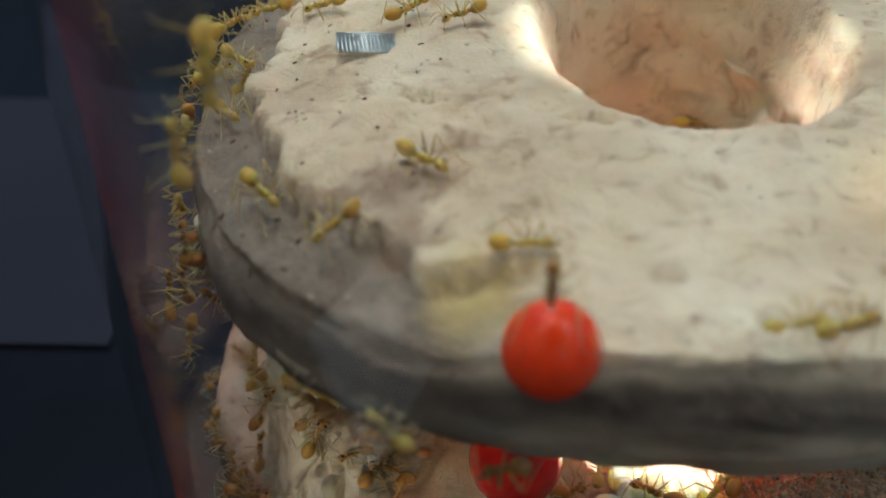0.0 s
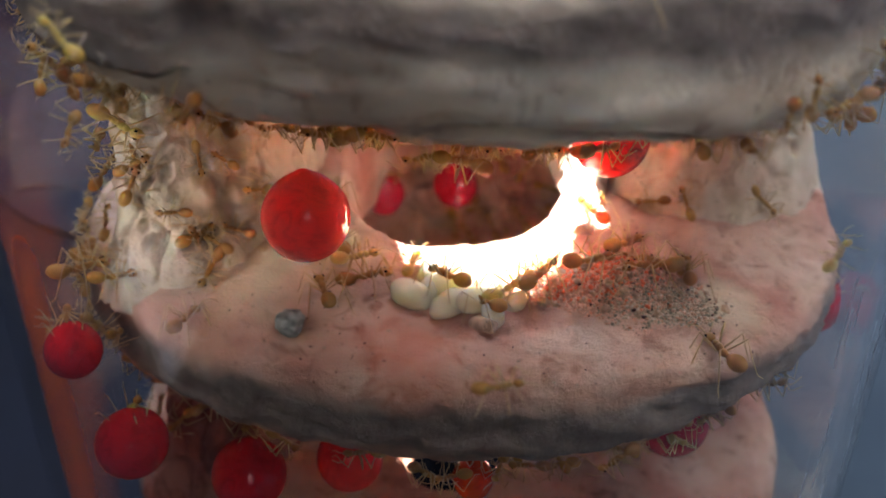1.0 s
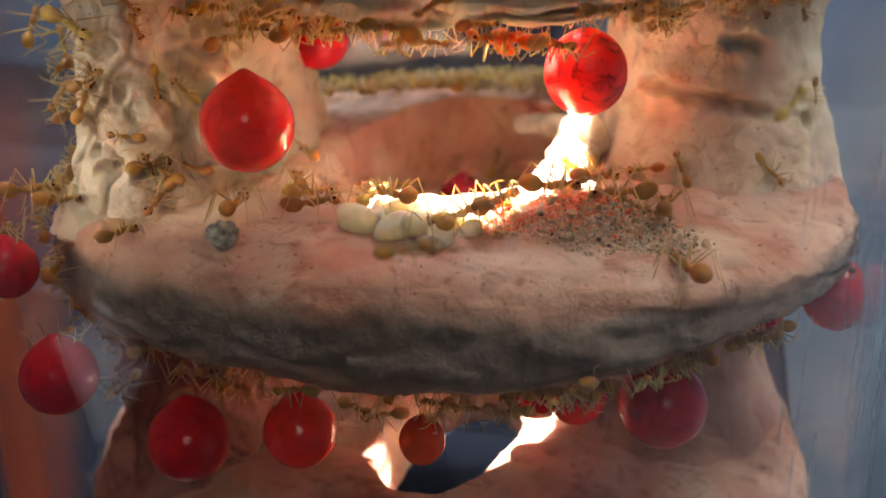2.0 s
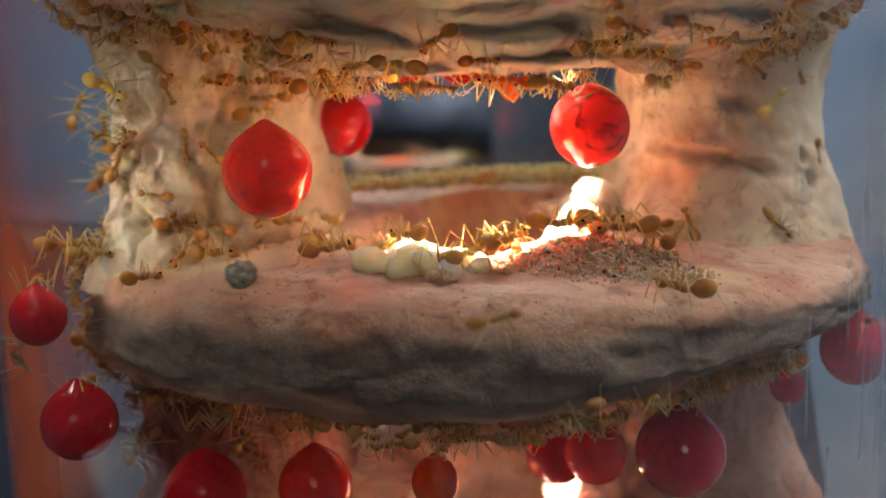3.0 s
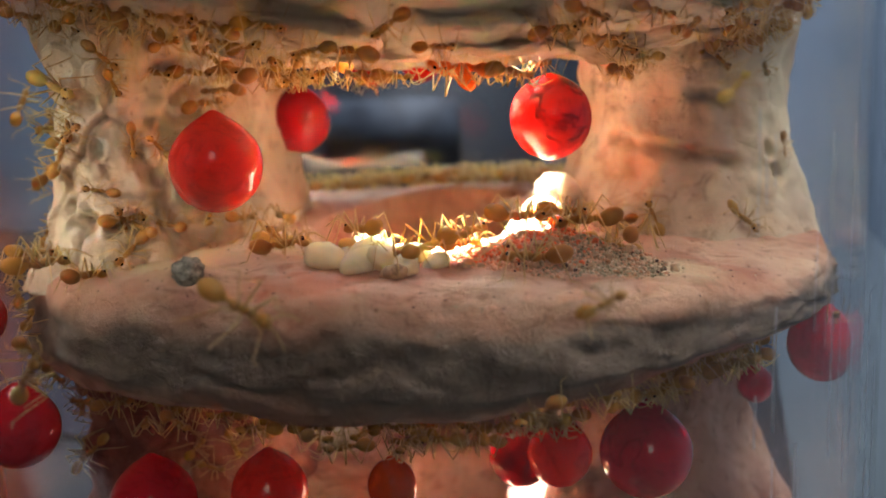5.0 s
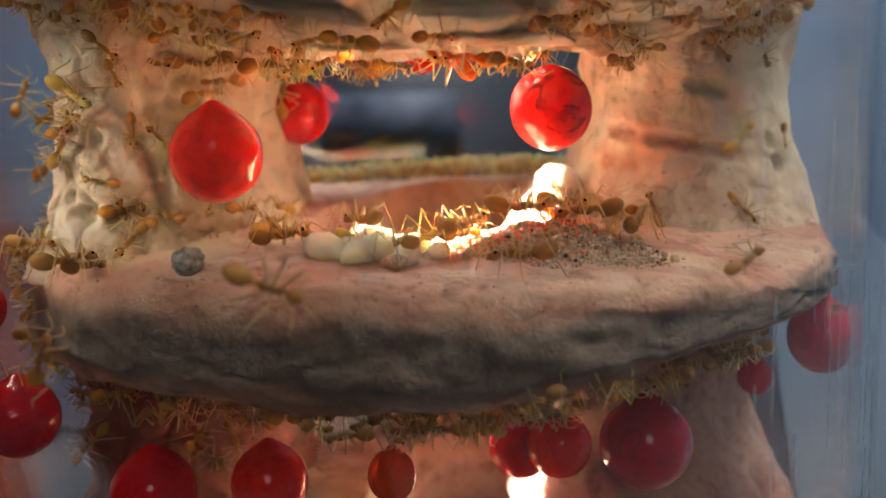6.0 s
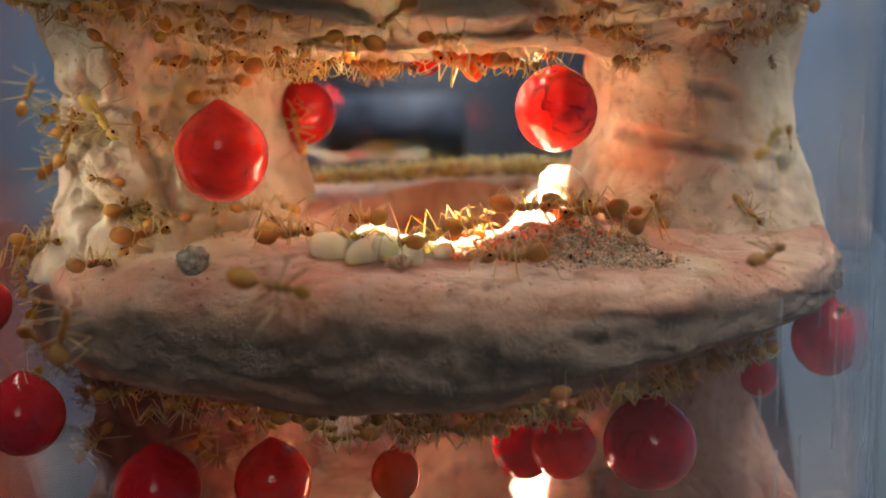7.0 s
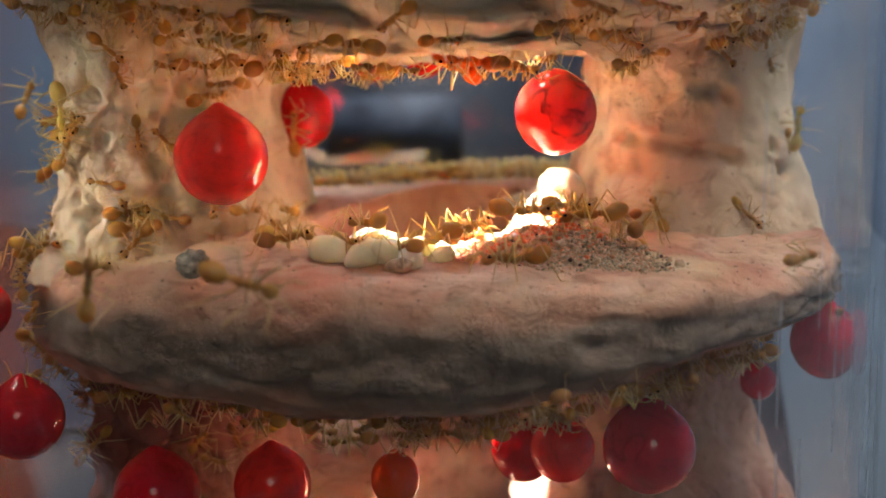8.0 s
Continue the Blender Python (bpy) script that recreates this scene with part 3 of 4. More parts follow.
def ant_meshes(swing, drop, skin, gaster_skin):
    out = {}
    bm = bmesh.new()
    blob(bm, (-2.40, 0, 1.95 + drop), (1.25, 0.82, 0.85), 0.25)
    blob(bm, (-1.55, 0, 1.85 + drop * 0.5), (0.5, 0.45, 0.45), 0, 12, 8)
    out["gaster"] = mesh_of("gaster", bm, gaster_skin)
    bm = bmesh.new()
    blob(bm, (-0.98, 0, 1.85), (0.2, 0.22, 0.36), 0, 10, 8)
    blob(bm, (-0.30, 0, 1.80), (0.62, 0.36, 0.42), 0.2, 14, 8)
    blob(bm, (0.45, 0, 1.95), (0.55, 0.40, 0.44), -0.1, 14, 8)
    blob(bm, (1.00, 0, 2.02), (0.45, 0.36, 0.36), 0, 14, 8)
    limb(bm, [(1.2, 0, 2.0), (1.75, 0, 1.98)], [0.16, 0.16])
    out["thorax"] = mesh_of("thorax", bm, skin)
    bm = bmesh.new()
    blob(bm, (2.15, 0, 1.92), (0.72, 0.60, 0.48), 0.35)
    blob(bm, (2.72, 0.12, 1.66), (0.28, 0.10, 0.10), 0.5, 8, 6)
    blob(bm, (2.72, -0.12, 1.66), (0.28, 0.10, 0.10), 0.5, 8, 6)
    out["head"] = mesh_of("head", bm, skin)
    for s in (1, -1):
        bm = bmesh.new()
        blob(bm, (2.20, s * 0.46, 2.19), (0.20, 0.14, 0.18), 0, 10, 8)
        out["eye", s] = mesh_of("eye", bm, EYE)
        bm = bmesh.new()
        limb(bm, [(2.55, s * 0.18, 2.08), (2.95, s * 0.75, 2.85), (3.6, s * 1.05, 2.75), (4.6, s * (1.3 + 0.3 * swing), 2.1)], [0.07, 0.065, 0.06, 0.05])
        out["antenna", s] = mesh_of("antenna", bm, LEG)
        for w in range(3):
            bm = bmesh.new()
            limb(bm, leg_points(s, w, swing), [0.11, 0.095, 0.07, 0.05, 0.035])
            out["leg", s, w] = mesh_of("leg", bm, LEG)
    return out


def add_parts(thing, meshes, place=None, skip=()):
    """The limbs and body of an ant as parts of a thing; eyes and antennae sit on the head."""
    head = None
    for k, me in sorted(meshes.items(), key=lambda kv: kv[0] != "head"):
        name = k if isinstance(k, str) else k[0]
        if name in skip:
            continue
        ob = new(name, me)
        if name == "head":
            head = ob
        if name in ("eye", "antenna"):
            ob.parent = head
        else:
            ob.parent = thing
            if place is not None:
                ob.matrix_local = place


def make_ant(meshes, label, group):
    ant = tagged(new("ant"), label, "ant", group)
    add_parts(ant, meshes)
    return ant


VARIANTS = [ant_meshes(0.2, 0.0, AMBER, GOLD), ant_meshes(-0.9, 0.15, AMBER, GOLD), ant_meshes(1.0, -0.2, AMBER, AMBER), ant_meshes(0.5, 0.1, ORANGE, ORANGE), ant_meshes(0.3, 0.0, YELLOW, YELLOW), ant_meshes(-0.7, 0.1, YELLOW, YELLOW)]
first_of = {}


def ant(kind, m, size=1.0, label="slender amber ant walking on the plaster", group="ants in the nest"):
    """An ant of one of the stances, standing on the plane z 0 of the pose m, its head along x."""
    key_ = (kind, label)
    if key_ not in first_of:
        first_of[key_] = make_ant(VARIANTS[kind], label, group)
        ob = first_of[key_]
        ob.matrix_basis = m @ Matrix.Diagonal((size, size, size, 1))
    else:
        ob = copy_thing(first_of[key_], m)
        ob.scale = (size, size, size)
    return ob


def droplet(radius, point, squash, seed):
    """A honey-filled gaster: a ball drawn to a blunt tip at the top, centre at 0."""
    bm = bmesh.new()
    verts = bmesh.ops.create_uvsphere(bm, u_segments=40, v_segments=28, radius=radius)["verts"]
    for v in verts:
        n = v.co / radius
        k = 1 + 0.012 * noise.noise(Vector(n) * 1.8 + Vector((seed, 0, 0)))
        up = max(0.0, n.z)
        v.co = Vector((n.x * (1 - 0.10 * point * up ** 3), n.y * (1 - 0.10 * point * up ** 3), n.z * squash + point * (0.06 * up ** 6 + 0.10 * up ** 40))) * radius * k
    return bm


def replete(centre, diameter, skin, ceiling, heading=0.0, point=1.0, squash=1.03, label="swollen honeypot ant hanging with a glossy red gaster"):
    """A honeypot ant that hangs head-down from a ceiling, with its round gaster below."""
    x, y, z = centre
    r = diameter / 2
    top = z + r * (squash + 0.12 * point)
    rep = tagged(new("honeypot_ant"), label, "ant", "honeypot ants")
    rep.location = (x, y, top)
    g = part("gaster", droplet(r, point, squash, x * 900 + y * 300), skin, rep)
    g.location = (0, 0, z - top)
    lift = ceiling - top
    hang = pose(0, 0, 0, 180, 0, heading) @ Matrix.Translation((0.9 * MM, 0, -max(lift, 0.0008)))
    add_parts(rep, VARIANTS[0], hang, ("gaster",))
    return rep


CEIL_TOP, CEIL_MID = 0.1495, 0.1050
replete((0.0111, 0.0846, 0.1360), 0.0116, RED, CEIL_TOP, 40)
replete((0.0487, 0.1074, 0.1404), 0.0110, VEINED_RED, CEIL_TOP, 150, point=0.3)
replete((-0.0023, 0.1349, 0.1399), 0.0110, DARK_RED, CEIL_TOP, 220)
replete((0.0046, 0.1520, 0.1501), 0.0085, RED, CEIL_TOP, 60)
replete((0.0120, 0.1599, 0.1504), 0.0080, RED, CEIL_TOP, 130)
replete((0.0342, 0.0817, 0.0976), 0.0059, ORANGE_RED, CEIL_MID, 10, squash=1.1)
replete((0.0141, 0.0878, 0.0922), 0.0103, RED, CEIL_MID, 200)
replete((-0.0124, 0.0728, 0.1040), 0.0100, DARK_RED, 0.1110, 90)
replete((0.0622, 0.1005, 0.0975), 0.0119, PINK_RED, CEIL_MID, 90)
replete((0.0493, 0.1083, 0.0931), 0.0092, RED, CEIL_MID, 30)
replete((0.0424, 0.1128, 0.0906), 0.0093, DARK_RED, CEIL_MID, 70)
replete((-0.0002, 0.0822, 0.0915), 0.0115, DARK_RED, CEIL_MID, 300)
replete((0.0851, 0.1226, 0.1073), 0.0105, PINK_RED, 0.1140, 300)
replete((0.0758, 0.1298, 0.0987), 0.0056, PINK_RED, 0.1120, 40)
replete((-0.0199, 0.0748, 0.1173), 0.0078, DARK_RED, 0.1240, 120)
replete((0.0051, 0.1470, 0.1065), 0.0085, PINK_RED, 0.1130, 0)
replete((0.0192, 0.1500, 0.1085), 0.0090, PINK_RED, 0.1150, 180)


def wall_replete(centre, diameter, skin, label):
    """A honeypot ant that clings head-up to the inside of the tube, its gaster below."""
    x, y, z = centre
    rep = tagged(new("honeypot_ant"), label, "ant", "honeypot ants")
    away = (Vector((*AXIS, 0)) - Vector((x, y, 0))).normalized()
    gap = 0.0648 - (Vector((x, y, 0)) - Vector((*AXIS, 0))).length
    rep.location = centre
    part("gaster", droplet(diameter / 2, 0.2, 1.02, 3.0), skin, rep)
    hold = Matrix.Translation(Vector((0, 0, diameter / 2 + 0.0026)) - away * (gap - 0.0022)) @ Matrix((Vector((0, 0, 1)), away.cross(Vector((0, 0, 1))), away)).transposed().to_4x4()
    add_parts(rep, VARIANTS[0], hold, ("gaster",))


wall_replete((0.0126, 0.0572, 0.1766), 0.0078, GLOWING_RED, "honeypot ant with a bright orange-red gaster clinging to the tube")


def surface_pose(at, normal, way):
    """The pose of something that stands on a surface: z along its normal, x as near to way as the surface lets it be."""
    n = Vector(normal).normalized()
    x = (Vector(way) - n * n.dot(Vector(way))).normalized()
    return Matrix.Translation(at) @ Matrix((x, n.cross(x), n)).transposed().to_4x4()


def cling(ob, where, count, seed, size, label, group, kinds=(0, 1, 2), crowd=False):
    """Ants scattered over the part of a plaster piece that where(centre, normal) picks; crowd: as one uncountable mass."""
    rnd = random.Random(seed)
    faces = [p for p in ob.data.polygons if where(p.center, p.normal)]
    taken, verts, polys, skins = [], [], [], []
    for _ in range(count * 12):
        if len(taken) == count or not faces:
            break
        p = rnd.choice(faces)
        if any((p.center - q).length < 0.0028 for q in taken):
            continue
        taken.append(p.center.copy())
        kind, m, s = rnd.choice(kinds), surface_pose(p.center, p.normal, (rnd.gauss(0, 1), rnd.gauss(0, 1), rnd.gauss(0, 1))), size * rnd.uniform(0.85, 1.1)
        if not crowd:
            ant(kind, m, s, label, group)
            continue
        m = m @ Matrix.Diagonal((s, s, s, 1))
        for me in VARIANTS[kind].values():
            n = len(verts)
            verts += [m @ v.co for v in me.vertices]
            polys += [[n + i for i in f.vertices] for f in me.polygons]
            skins += [(AMBER, GOLD, LEG, EYE).index(me.materials[0])] * len(me.polygons)
    if crowd:
        me = bpy.data.meshes.new("ant_crowd")
        me.from_pydata(verts, [], polys)
        for skin in (AMBER, GOLD, LEG, EYE):
            me.materials.append(skin)
        me.polygons.foreach_set("material_index", skins)
        me.polygons.foreach_set("use_smooth", [True] * len(polys))
        tagged(new("ant_crowd", me), label, "ants", kind="stuff")


def colony(rows, label, group, kinds=(0, 1, 2)):
    for i, (x, y, z, rx, ry, rz, size) in enumerate(rows):
        rnd = random.Random(i * 31 + len(rows))
        ant(kinds[i % len(kinds)], pose(x, y, z, rx, ry, rz) @ pose(0, 0, 0, rnd.uniform(-14, 14), rnd.uniform(-10, 10), rnd.uniform(-25, 25)), size, label, group)


colony([
    (-0.0020, 0.1014, 0.1502, 180, 0, 42, 1.14),
    (-0.0018, 0.1030, 0.1458, 180, 0, 46, 1.14),
    (-0.0007, 0.1063, 0.1474, 0, -180, -1, 1.08),
    (0.0169, 0.0883, 0.1491, 180, 0, 34, 1.14),
    (0.0123, 0.1073, 0.1486, 180, 0, 38, 1.08),
    (0.0137, 0.1291, 0.1489, 0, -180, 4, 1.26),
    (0.0480, 0.0909, 0.1483, 180, 0, 33, 1.08),
    (0.0325, 0.0784, 0.1510, 0, -180, 1, 1.08),
    (-0.0048, 0.0958, 0.1502, 180, 0, 33, 1.08),
], "amber ant hanging upside down by its legs under the top disc", "ants under the top disc")
colony([
    (0.0432, 0.0875, 0.1488, 0, -180, 34, 1.00),
], "bright orange-red ant hanging under the top disc", "ants under the top disc", (3,))
colony([
    (0.0408, 0.0831, 0.1504, 153, 0, 12, 0.80),
    (-0.0044, 0.0965, 0.1523, 115, -30, 69, 0.90),
    (-0.0076, 0.0892, 0.1502, 92, 39, 37, 0.90),
    (0.0187, 0.0814, 0.1515, 146, 4, 2, 0.90),
    (0.0686, 0.1251, 0.1477, 88, 61, 41, 0.90),
    (0.0745, 0.1320, 0.1473, 89, 66, 52, 0.90),
    (0.0769, 0.1339, 0.1522, -88, 26, -122, 0.90),
    (0.0277, 0.0793, 0.1503, 36, 179, 7, 0.90),
], "amber ant clinging to the creased rim of the top disc", "ants under the top disc")
colony([
    (-0.0140, 0.0905, 0.1408, 11, 61, -83, 1.00),
    (-0.0106, 0.0895, 0.1322, -81, -36, -136, 0.80),
    (-0.0073, 0.0934, 0.1382, -34, 61, -108, 0.80),
    (-0.0054, 0.0960, 0.1377, -90, -37, -120, 0.80),
    (-0.0081, 0.0904, 0.1473, 128, 41, 84, 0.80),
], "amber ant climbing the pitted plaster pillar", "ants on the pillars")
colony([
    (0.0729, 0.1225, 0.1241, 43, 41, -8, 1.00),
    (0.0610, 0.1196, 0.1252, -21, -69, 123, 0.90),
    (0.0562, 0.1202, 0.1244, -50, 23, -179, 0.90),
    (0.0780, 0.1331, 0.1344, -35, 55, -69, 0.70),
], "amber ant climbing the smooth plaster pillar", "ants on the pillars")
colony([
    (0.0343, 0.0860, 0.1231, 0, 0, 141, 1.12),
    (0.0405, 0.0932, 0.1234, 0, 0, 81, 1.12),
    (0.0062, 0.1104, 0.1241, 0, 0, 154, 1.12),
    (0.0110, 0.0969, 0.1234, 0, 0, 105, 1.19),
    (0.0527, 0.1012, 0.1233, 0, 0, 162, 1.00),
    (0.0579, 0.1017, 0.1225, 0, 0, 172, 1.00),
    (0.0031, 0.1045, 0.1249, 0, 0, 97, 1.00),
    (-0.0249, 0.0899, 0.1200, 0, 0, -18, 1.12),
    (-0.0040, 0.0775, 0.1208, 0, 0, 79, 1.12),
    (-0.0170, 0.0830, 0.1225, 0, 0, 14, 1.06),
    (0.0292, 0.0866, 0.1258, 0, 0, 150, 1.20),
    (0.0180, 0.0880, 0.1234, 0, 0, 10, 1.20),
], "amber ant standing on the lit plaster floor", "ants on the middle floor", (1, 0, 2))
colony([(0.0470, 0.1130, 0.1242, 0, -18, 120, 1.15)], "bright orange-red ant with raised antennae by the grain heap", "ants on the middle floor", (3,))
colony([(0.0375, 0.0905, 0.1236, 0, -28, 62, 1.38), (0.0150, 0.0935, 0.1232, 0, 0, 20, 1.14)],
       "glowing yellow ant on the lip of the lit hole", "ants on the middle floor", (4, 5))
colony([(0.0475, 0.0930, 0.1266, 0, 0, 20, 1.29), (0.0560, 0.0940, 0.1262, 0, 0, 160, 1.29), (0.0420, 0.0915, 0.1247, 0, -12, 40, 1.29), (0.0610, 0.0970, 0.1243, 0, 0, 100, 1.22), (0.0520, 0.0985, 0.1266, 0, 0, 60, 1.22)],
       "amber ant half buried in the litter mound", "ants on the middle floor", (1, 2))
colony([(0.0400, 0.0915, 0.1486, 0, -170, 34, 1.2), (0.0434, 0.0930, 0.1488, 0, -185, 200, 1.1)], "bright orange-red ant hanging under the top disc", "ants under the top disc", (3,))
colony([
    (0.0017, 0.0818, 0.1780, 19, 3, -48, 1.00),
    (-0.0142, 0.0809, 0.1747, 26, -5, -34, 1.00),
    (-0.0057, 0.0734, 0.1758, 7, 13, -112, 0.90),
    (0.0104, 0.0688, 0.1773, 8, 12, -2, 0.90),
    (0.0356, 0.0606, 0.1755, 7, -3, 25, 0.90),
    (0.0318, 0.0608, 0.1757, 27, -6, 15, 0.80),
    (-0.0249, 0.1119, 0.1747, -5, 1, -23, 1.00),
    (-0.0225, 0.1263, 0.1758, 3, 22, 174, 1.00),
    (-0.0145, 0.1240, 0.1775, -3, 9, 174, 1.00),
    (-0.0025, 0.1170, 0.1796, 4, -18, 10, 1.00),
    (0.0044, 0.1124, 0.1807, -7, 12, -168, 0.90),
    (0.0633, 0.0871, 0.1778, -8, 4, -153, 1.00),
], "pale yellow ant walking on top of the plaster nest", "ants on the top disc", (4, 5))
colony([(0.0407, 0.1405, 0.1545, 90, 0, -25, 1.1)], "yellow ant clinging inside the top hole", "ants on the top disc", (4,))
colony([
    (-0.0178, 0.0655, 0.1887, -90, -101, -40, 0.90),
    (-0.0133, 0.0620, 0.1969, -90, 73, -35, 1.00),
    (0.0514, 0.0563, 0.1771, -90, -123, 25, 1.00),
    (-0.0007, 0.0551, 0.1683, -90, -127, -22, 0.80),
], "yellow ant clinging to the inside of the acrylic tube", "ants on the tube", (4, 5))
colony([
    (0.0322, 0.0734, 0.1070, 0, -180, 33, 0.90),
    (0.0385, 0.0765, 0.1068, 0, -180, 65, 0.90),
    (0.0422, 0.0769, 0.1073, 0, -180, 33, 0.90),
    (0.0459, 0.0790, 0.1068, 0, -180, 36, 0.90),
    (0.0198, 0.0753, 0.1074, 0, -180, 34, 0.90),
    (0.0294, 0.0728, 0.1081, -180, 0, -9, 0.90),
    (0.0639, 0.1250, 0.0998, 180, 0, 4, 0.90),
    (0.0575, 0.1252, 0.0972, 180, 0, 4, 0.90),
    (0.0090, 0.0755, 0.1071, 180, 0, 1, 0.90),
    (0.0532, 0.0813, 0.1087, 180, 0, 1, 0.90),
], "dark-looking ant hanging under the middle disc", "ants under the middle disc")

cling(TOP, lambda c, n: c.x < 0.014 and c.y < 0.115 and c.z < 0.163 and n.z < 0.3, 44, 21, 0.9, "amber ant packed in the cluster under the top disc", "ants under the top disc")
cling(TOP, lambda c, n: c.x > 0.056 and c.y < 0.13 and c.z < 0.166 and n.z < 0.3, 34, 22, 0.85, "amber ant packed in the cluster under the top disc", "ants under the top disc")
cling(TOP, lambda c, n: 0.012 < c.x < 0.056 and c.y < 0.098 and c.z < 0.154 and n.z < -0.2 and not (0.037 < c.x < 0.049 and c.y > 0.079), 10, 23, 0.95, "amber ant packed in the cluster under the top disc", "ants under the top disc")
cling(TOP, lambda c, n: c.x < -0.014 and 0.095 < c.y < 0.165 and c.z > 0.165 and n.z > -0.2, 22, 24, 1.0, "pale yellow ant crowding on the edge of the top disc", "ants on the top disc", (4, 5))
cling(TOP, lambda c, n: c.x < -0.022 and c.y < 0.125 and 0.152 < c.z < 0.172, 7, 33, 1.0, "pale amber ant in the bristling fringe at the disc's edge", "ants under the top disc", (0, 1))
cling(TOP, lambda c, n: c.x > 0.070 and c.y < 0.145 and 0.150 < c.z < 0.170, 20, 34, 1.0, "pale amber ant in the bristling fringe at the disc's edge", "ants under the top disc", (0, 1))
cling(MIDDLE, lambda c, n: 0.079 < c.y < 0.108 and c.z < 0.1125 and n.z < -0.7, 90, 25, 0.85, "crowd of dark-looking ants hanging under the middle disc", "", crowd=True)
cling(MIDDLE, lambda c, n: c.x < -0.019 and c.y < 0.125 and c.z < 0.1215, 14, 35, 0.9, "crowd of brown-looking ants on the shaded end of the middle disc", "", crowd=True)
cling(MIDDLE, lambda c, n: c.x > 0.052 and c.y < 0.112 and c.z < 0.1150 and n.z < -0.75, 14, 36, 0.95, "crowd of pale-legged ants under the thin edge of the middle disc", "", crowd=True)
cling(MIDDLE, lambda c, n: c.y > 0.160 and c.z > 0.119 and n.z > 0.3, 70, 26, 1.2, "crowd of olive-gold ants on the far floor", "", (0, 1), True)
cling(MIDDLE, lambda c, n: c.x < -0.008 and c.y < 0.12 and c.z > 0.112 and n.z > -0.3, 10, 27, 0.85, "amber ant on the shaded edge of the middle disc", "ants on the middle floor")
cling(LEFT_PILLAR, lambda c, n: c.y < 0.115 and 0.121 < c.z < 0.149, 9, 28, 0.95, "amber ant climbing the pitted plaster pillar", "ants on the pillars")

cling(LEFT_PILLAR, lambda c, n: c.x > -0.009 and c.y < 0.112 and c.z < 0.131 and c.z > 0.1205, 7, 30, 1.05, "amber ant huddled at the foot of the pitted pillar", "ants on the pillars")
cling(BACK_WALL, lambda c, n: n.y < -0.3 and c.x > 0.018 and c.z > 0.080, 46, 31, 1.1, "crowd of olive-gold ants on the back wall of the lower tier", "", (0, 1), True)
cling(LOW_PILLAR, lambda c, n: c.y < 0.115 and c.z > 0.086, 14, 29, 0.85, "crowd of dark-looking ants on the lower pillar", "", crowd=True)


# ---- brood, pebble and grain heap ----
def cocoon(x, y, z, turn, length, skin, label):
    ob = tagged(new("cocoon"), label, "cocoon", "brood on the middle floor")
    rnd = random.Random(round(x * 90000 + y * 7000))
    ob.matrix_world = pose(x, y, z, rnd.uniform(-25, 25), rnd.uniform(-22, 22), turn + rnd.uniform(-40, 40))
    wide = rnd.uniform(0.23, 0.34)
    bm = bmesh.new()
    for v in bmesh.ops.create_uvsphere(bm, u_segments=24, v_segments=16, radius=1)["verts"]:
        k = 1 + 0.12 * noise.noise(v.co * 1.7 + Vector((x * 900, y * 700, 0))) + 0.035 * noise.noise(v.co * 6.0 + Vector((0, x * 900, 0))) - 0.10 * v.co.x
        v.co = Vector((v.co.x * length / 2 * k, v.co.y * length * wide * k, v.co.z * length * wide * 0.95 * k + length * wide * 0.80))
    part("shell", bm, skin, ob)


for x, y, turn, length in ((0.0300, 0.0900, 35, 0.0072), (0.0275, 0.0940, 60, 0.0070), (0.0115, 0.0990, 30, 0.0054),
                           (0.0350, 0.0915, -28, 0.0052), (0.0244, 0.0866, 14, 0.0062), (0.0330, 0.0872, 50, 0.0070), (0.0388, 0.0890, 80, 0.0042), (0.0262, 0.0892, 70, 0.0068), (0.0305, 0.0862, 20, 0.0064), (0.0355, 0.0855, 100, 0.0050)):
    cocoon(x, y, 0.1226, turn, length, WAX, "pale cream cocoon lying on the lit floor")
cocoon(0.0352, 0.0832, 0.1222, 8, 0.0048, HUSK, "dull buff cocoon at the edge of the brood pile")


def pebble():
    ob = tagged(new("pebble"), "rough grey-green pebble lying on the plaster floor", "pebble")
    ob.location = (0.0102, 0.0785, 0.1222)
    bm = bmesh.new()
    for v in bmesh.ops.create_icosphere(bm, subdivisions=4, radius=0.0019)["verts"]:
        v.co *= 1 + 0.26 * fbm(v.co, 900, 5)
        v.co.z = v.co.z * 0.95 + 0.0014
    part("stone", bm, STONE, ob)


pebble()


def heap_height(x, y):
    """The mound's height over the floor at a place in the plan."""
    u, w = (x - 0.0510) / 0.0125, (y - 0.0960) / 0.0066
    return 0.0046 * math.exp(-(u * u + w * w) * 1.1) + (0.0013 * noise.noise(Vector((x, y, 0)) * 330) + 0.0008 * noise.noise(Vector((x, y, 2)) * 900)) * math.exp(-(u * u + w * w) * 0.6)


